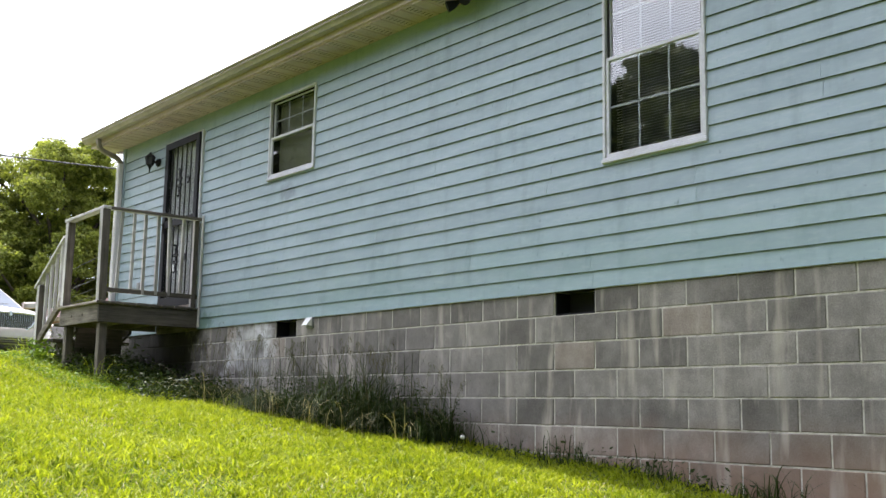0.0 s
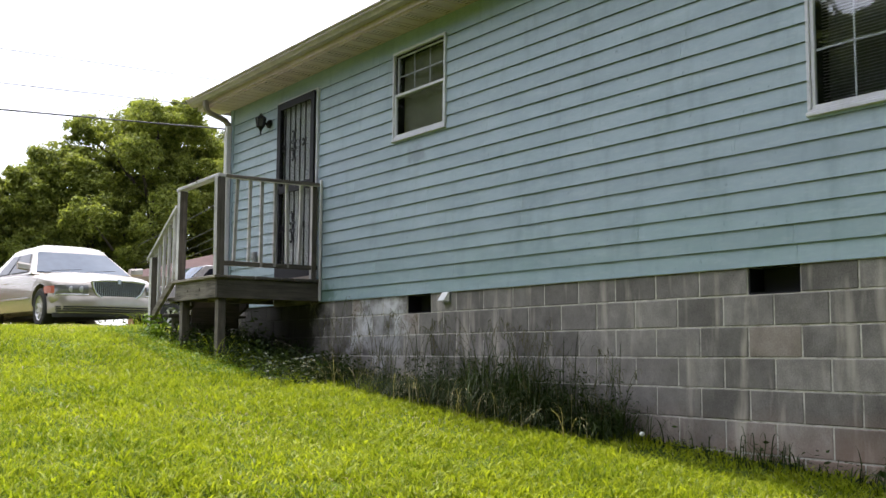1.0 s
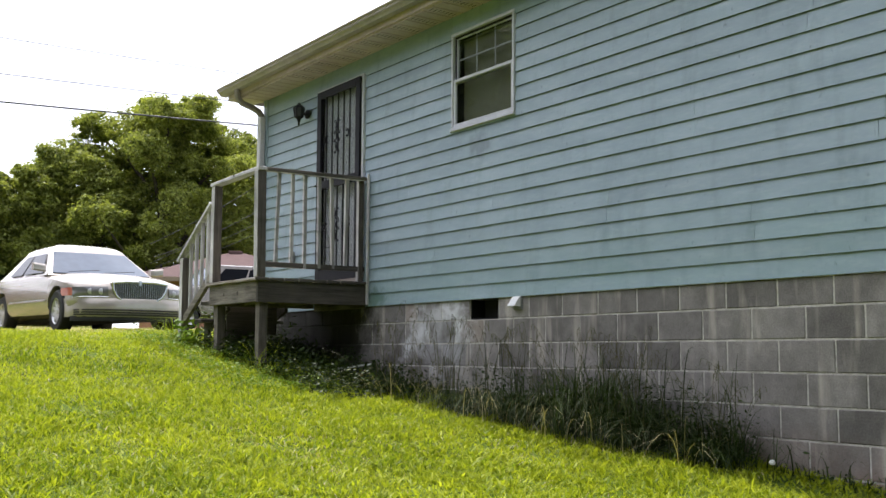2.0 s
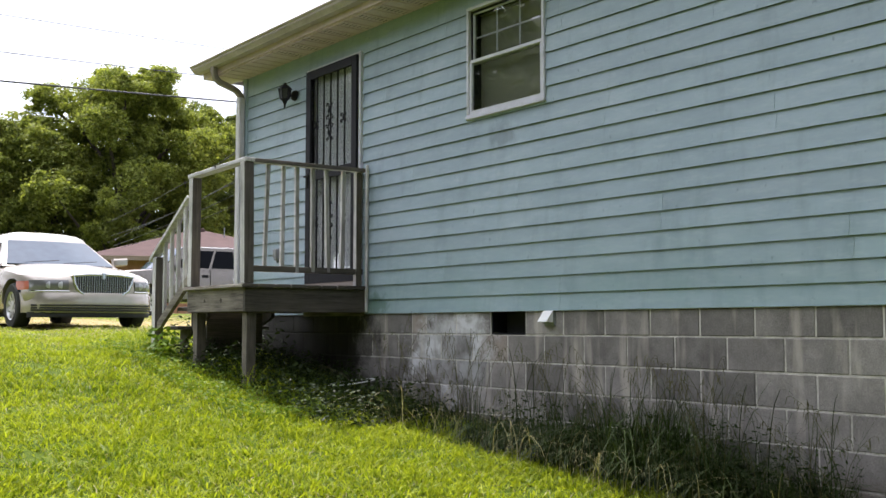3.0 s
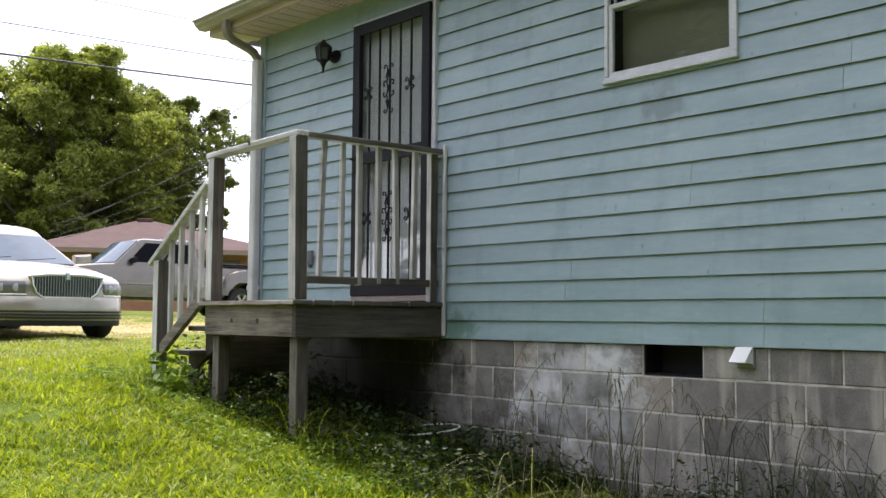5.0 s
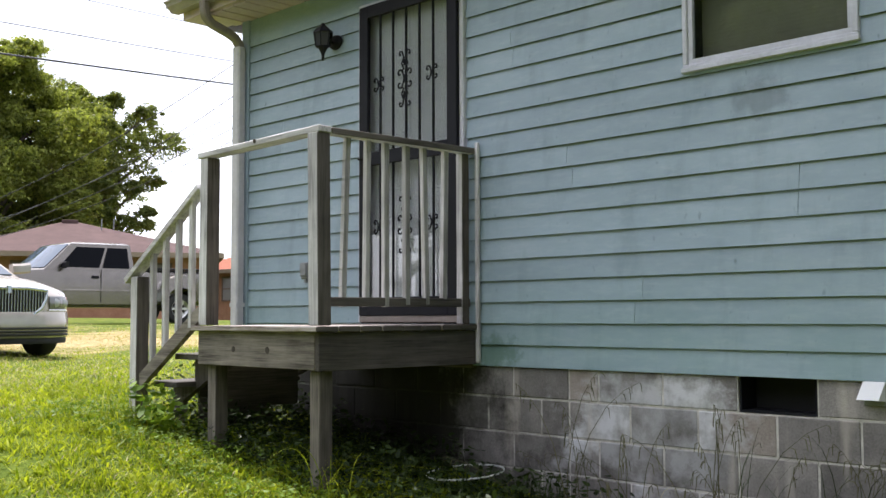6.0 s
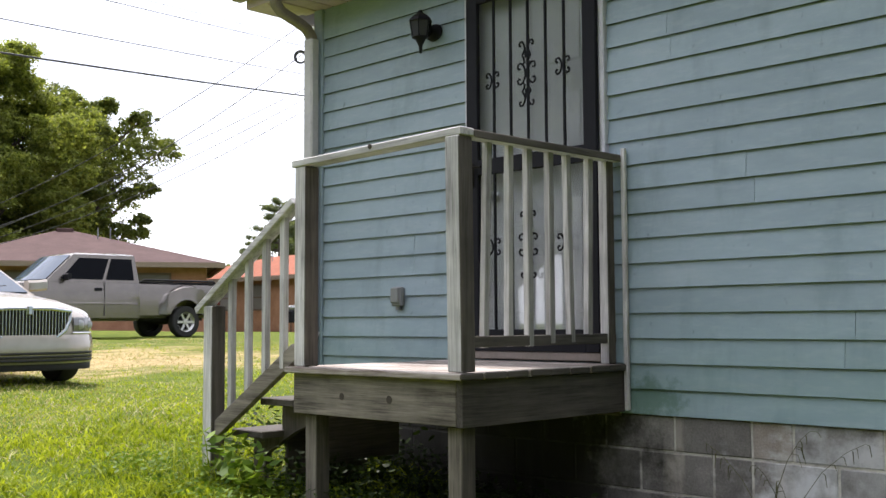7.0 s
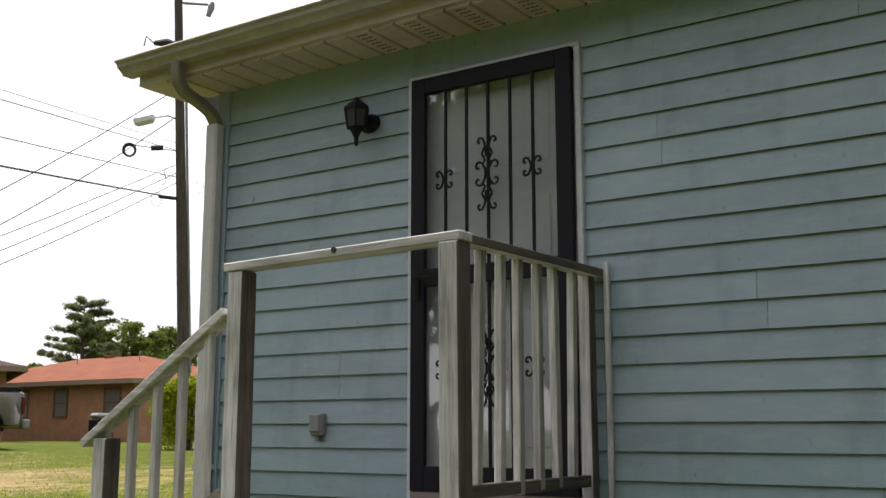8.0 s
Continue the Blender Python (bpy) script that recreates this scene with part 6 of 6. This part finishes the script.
# pale dry blades and clippings in the turf
x, y, r = scatter(38000, -7.0, -0.3, -4.0, 12.0, lambda x, y: np.clip(0.32 + 0.5 * np.sin(1.3 * x + 0.7 * y) * np.sin(1.1 * y - 0.8 * x) + 0.25 * np.sin(3.7 * x + 2.0 * np.sin(2.2 * y)), 0.05, 1.0), 5)
v, f = blades(x, y, r.uniform(0.025, 0.06, len(x)), r.uniform(0.004, 0.008, len(x)), r.uniform(0.6, 2.4, len(x)), 6)
tagged(new("dry_grass", raw_mesh("dry_grass", v, f, M_STRAW)), "straw-coloured clippings lying in the lawn", "grass", kind="stuff")


x, y, r = scatter(60000, -6.0, 9.0, 9.0, 24.0, lambda x, y: np.clip(0.45 + 0.5 * np.sin(1.1 * x + 0.9 * y) * np.sin(0.9 * y - 0.6 * x), 0.1, 1.0), 7)
v, f = blades(x, y, r.uniform(0.02, 0.05, len(x)), r.uniform(0.008, 0.014, len(x)), r.uniform(0.6, 2.4, len(x)), 8)
tagged(new("dry_grass", raw_mesh("dry_grass", v, f, M_STRAW)), "dry straw-coloured grass round the parked cars", "grass", kind="stuff")


# ---- weeds along the foundation ----
def arching(px, py, height, reach, way, width, seed, steps=7):
    """Long arching blades, as ribbons of quads split in two."""
    r = np.random.default_rng(seed)
    n = len(px)
    s = np.linspace(0, 1, steps)
    d = np.stack([np.cos(way), np.sin(way)], 1)
    z0 = soil(px, py) - 0.01
    rise = height[:, None] * (s * (1.9 - 0.9 * s) - 0.45 * (reach / height)[:, None].clip(0, 1.6) * s**3)
    go = reach[:, None] * s**1.8
    c = np.stack([px[:, None] + d[:, :1] * go, py[:, None] + d[:, 1:] * go, z0[:, None] + rise], -1)
    side = np.stack([-d[:, 1], d[:, 0], np.zeros(n)], 1)
    w = (width[:, None] * (1 - s**2 * 0.95) / 2)[:, :, None] * side[:, None]
    v = np.stack([c - w, c + w], 2).reshape(-1, 3)
    base = (np.arange(n) * steps * 2)[:, None, None] + (np.arange(steps - 1) * 2)[None, :, None]
    f = np.concatenate([(base + (0, 1, 3)).reshape(-1, 3), (base + (0, 3, 2)).reshape(-1, 3)])
    return v, f, c


def weed_bed(n, x0, x1, y0, y1, h0, h1, reach, width, seed, label, mat=M_WEED, name="weeds"):
    r = np.random.default_rng(seed)
    px, py = r.uniform(x0, x1, n), np.clip(r.normal((y0 + y1) / 2, (y1 - y0) / 3.4, n), y0, y1)
    h = r.uniform(h0, h1, n)
    v, f, c = arching(px, py, h, h * r.uniform(0.2, reach, n), r.uniform(0, 2 * np.pi, n), r.uniform(0.5, 1.0, n) * width, seed + 1)
    # nothing grows into the wall
    v[:, 0] = np.minimum(v[:, 0], -0.012)
    return tagged(new(name, raw_mesh(name, v, f, mat)), label, "weeds", kind="stuff"), c


def tufts(spots, seed, label, mat=M_WEED, width=0.008):
    """Clumps of long grass: blades spring from each root and arch outwards."""
    r = np.random.default_rng(seed)
    px, py, hh, rr, ww = [], [], [], [], []
    for x, y, h, n in spots:
        px.append(x + r.normal(size=n) * 0.07)
        py.append(y + r.normal(size=n) * 0.09)
        hh.append(h * r.uniform(0.35, 1.05, n))
        rr.append(hh[-1] * r.uniform(0.2, 2.6, n) ** 1.1)
        ww.append(r.uniform(0.5, 1.2, n) * width)
    px, py, hh, rr, ww = (np.concatenate(k) for k in (px, py, hh, rr, ww))
    px = np.minimum(px, -0.02)
    v, f, c = arching(px, py, hh, rr, r.uniform(0, 2 * np.pi, len(px)), ww, seed + 1, 9)
    v[:, 0] = np.minimum(v[:, 0], -0.012)
    return tagged(new("weeds", raw_mesh("weeds", v, f, mat)), label, "weeds", kind="stuff")


rt = np.random.default_rng(77)
spots = [(-rt.uniform(0.06, 0.50), yy + rt.uniform(-0.12, 0.12), 0.20 + rt.uniform(0.20, 0.66) * math.exp(-((yy - 2.2) / 0.85) ** 2), int(rt.integers(75, 140))) for yy in np.arange(0.95, 3.75, 0.12)]
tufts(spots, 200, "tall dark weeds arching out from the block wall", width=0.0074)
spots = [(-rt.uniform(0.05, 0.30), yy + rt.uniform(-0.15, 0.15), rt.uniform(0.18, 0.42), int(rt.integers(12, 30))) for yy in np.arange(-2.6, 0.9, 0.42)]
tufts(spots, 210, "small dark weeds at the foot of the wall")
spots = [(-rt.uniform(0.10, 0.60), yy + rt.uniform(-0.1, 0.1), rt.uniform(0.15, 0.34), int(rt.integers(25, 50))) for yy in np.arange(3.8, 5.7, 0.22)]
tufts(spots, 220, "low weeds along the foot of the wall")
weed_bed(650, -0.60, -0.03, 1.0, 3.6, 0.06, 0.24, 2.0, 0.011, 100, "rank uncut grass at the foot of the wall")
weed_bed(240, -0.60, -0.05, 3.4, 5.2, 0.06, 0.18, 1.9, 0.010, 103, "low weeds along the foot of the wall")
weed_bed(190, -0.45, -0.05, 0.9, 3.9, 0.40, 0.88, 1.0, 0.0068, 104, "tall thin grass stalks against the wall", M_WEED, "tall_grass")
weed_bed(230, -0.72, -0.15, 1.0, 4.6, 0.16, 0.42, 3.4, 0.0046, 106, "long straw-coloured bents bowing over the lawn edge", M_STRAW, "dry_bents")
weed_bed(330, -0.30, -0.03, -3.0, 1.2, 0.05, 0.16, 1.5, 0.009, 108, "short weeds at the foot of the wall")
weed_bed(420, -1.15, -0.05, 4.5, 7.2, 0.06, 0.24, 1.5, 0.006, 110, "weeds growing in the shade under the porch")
weed_bed(500, -1.75, -1.15, 5.2, 8.4, 0.04, 0.11, 1.8, 0.007, 112, "unmown grass round the porch posts", M_GRASS, "long_grass")
spots = [(-1.36, 7.55, 0.42, 26), (-1.42, 7.75, 0.36, 20), (-1.22, 5.70, 0.40, 24), (-1.30, 7.35, 0.30, 26), (-1.15, 5.45, 0.26, 26)]
tufts(spots, 230, "long grass left standing by the porch posts", M_GRASS, 0.006)


def leafy(n, x0, x1, y0, y1, h, size, seed, label, mat=M_WEED):
    """Broad-leaved weeds: oval leaves at all heights up to h."""
    r = np.random.default_rng(seed)
    px, py = r.uniform(x0, x1, n), r.uniform(y0, y1, n)
    hz = h * r.random(n) ** 1.4 * (0.5 + 0.5 * np.sin(4 * px + 3 * py) ** 2)
    p = np.stack([px, py, soil(px, py) + hz + 0.01], 1)
    a = np.stack([r.normal(size=n), r.normal(size=n), r.normal(size=n) * 0.35], 1)
    a /= np.linalg.norm(a, axis=1, keepdims=True)
    b = np.cross(a, (0, 0, 1.0) + 0.5 * r.normal(size=(n, 3)))
    b /= np.linalg.norm(b, axis=1, keepdims=True)
    s = (size * r.uniform(0.5, 1.2, n))[:, None]
    nrm = np.cross(a, b)
    ring = [p - a * s, p - a * s * 0.4 + b * s * 0.42, p + a * s * 0.3 + b * s * 0.36, p + a * s - nrm * s * 0.2, p + a * s * 0.3 - b * s * 0.36, p - a * s * 0.4 - b * s * 0.42]
    v = np.stack(ring, 1).reshape(-1, 3)
    v[:, 0] = np.minimum(v[:, 0], -0.012)
    i = np.arange(n)[:, None] * 6
    f = np.concatenate([i + (0, 1, 5), i + (1, 2, 5), i + (2, 4, 5), i + (2, 3, 4)])
    return tagged(new("broadleaf_weeds", raw_mesh("broadleaf_weeds", v, f, mat)), label, "weeds", kind="stuff")


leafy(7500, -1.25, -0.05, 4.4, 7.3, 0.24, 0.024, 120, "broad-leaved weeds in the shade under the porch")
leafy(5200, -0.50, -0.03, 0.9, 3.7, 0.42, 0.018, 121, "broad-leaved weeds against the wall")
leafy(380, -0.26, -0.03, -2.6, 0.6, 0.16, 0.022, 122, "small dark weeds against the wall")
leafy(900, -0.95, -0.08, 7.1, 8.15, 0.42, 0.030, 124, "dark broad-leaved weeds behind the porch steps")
leafy(160, -1.42, -1.20, 7.10, 7.60, 0.28, 0.045, 123, "broad-leaved weeds by the porch steps", M_CLOVER)
leafy(5200, -1.72, -0.95, 4.6, 8.2, 0.11, 0.017, 125, "bright low clover at the sunny rim of the porch shade", M_CLOVER)


# ---- seed heads: stalks with drooping ears ----
bm = bmesh.new()
r5 = random.Random(9)
for k in range(92):
    y = r5.uniform(0.9, 5.0)
    x = r5.uniform(-0.60, -0.06)
    z = soil_at(x, y)
    hh = r5.uniform(0.40, 0.95)
    wx, wy = r5.uniform(-0.25, 0.08), r5.uniform(-0.45, 0.45)
    at = lambda s: Vector((min(x + wx * s ** 2.2, -0.02), y + wy * s ** 2.2, z + hh * (s - 0.16 * s ** 4)))
    tube(bm, [at(s) for s in (0.0, 0.3, 0.55, 0.75, 0.9, 1.0)], [0.0022, 0.0020, 0.0017, 0.0014, 0.0011, 0.0009], 4)
    # drooping threads of the ear, mostly to the side to which the stalk bows
    for j in range(r5.randint(4, 9)):
        q = at(1.0 - 0.045 * j * r5.uniform(0.7, 1.2))
        a = math.atan2(wy, wx) + r5.uniform(-1.1, 1.1)
        reach, drop = r5.uniform(0.015, 0.045), r5.uniform(0.02, 0.075)
        ear = [q, q + Vector((reach * 0.7 * math.cos(a), reach * 0.7 * math.sin(a), -0.12 * drop)), q + Vector((reach * math.cos(a), reach * math.sin(a), -drop))]
        for e in ear:
            e.x = min(e.x, -0.015)
        tube(bm, ear, [0.0010, 0.0022, 0.0012], 4)
whole("seed_heads", bm, M_SEED, "thin grass stalks with drooping seed heads", "weeds", kind="stuff")
ring = [(-0.25 + 0.18 * math.cos(a), 5.68 + 0.26 * math.sin(a), soil_at(-0.25, 5.68) + 0.09 + 0.03 * math.cos(a + 0.6)) for a in (2 * math.pi * k / 36 for k in range(37))]
whole("hoop", tube(bmesh.new(), ring, 0.0055, 6), M_WHITE, "thin white plastic hoop lying in the weeds", "hoop")
flower = thing("clover_flower", pose(-0.42, 0.55, soil_at(-0.42, 0.55)), "single white clover flower at the lawn's edge", "flower")
part("stem", tube(bmesh.new(), [(0, 0, -0.01), (0.005, 0, 0.05), (0, 0, 0.10)], 0.002, 5), M_WEED, flower)
part("bloom", revolve(bmesh.new(), [(0.0, 0.125), (0.014, 0.120), (0.019, 0.108), (0.014, 0.097), (0.0, 0.094)], 12, "z"), M_WHITE, flower)

# ---- foundation blocks, piece by piece ----
block_meshes = {}


def block_mesh(length, height):
    key = (round(length, 3), round(height, 3))
    if key not in block_meshes:
        block_meshes[key] = finish(block_of(0.0, 0.10, 0.005, length - 0.005, 0.005, height - 0.005, 0.005), "block", M_BLOCK)
    return block_meshes[key]


rnd = random.Random(3)
for row in range(9):
    z0 = -(row + 1) * CRS
    h = CRS if row else CRS - 0.024
    n0 = -10
    edges = [Y0]
    y = n0 * BLK + (BLK / 2 if row % 2 else 0.0)
    while y < Y1 - 0.02:
        if y > Y0 + 0.05:
            edges.append(y)
        y += BLK
    edges.append(Y1)
    # the bond changes at cut blocks beside the porch
    edges = [e for e in edges if e < 10.2 * BLK]
    edges += [4.495, 4.905, 5.110] if row % 2 == 0 else [4.290, 4.700, 5.110, 5.312]
    while edges[-1] + BLK < Y1 - 0.1:
        edges.append(edges[-1] + 0.412)
    edges.append(Y1)
    for a, b in zip(edges, edges[1:]):
        if b - a < 0.06:
            continue
        mid = (a + b) / 2
        if row == 0 and (9 * BLK < mid < 10 * BLK or -BLK < mid < 0):
            continue
        if z0 + h < soil_at(-0.05, mid) - 0.12:
            continue
        ob = new("block", block_mesh(b - a, h))
        ob.parent = foundation
        ob.location = (rnd.uniform(-0.0015, 0.0015), a, z0)
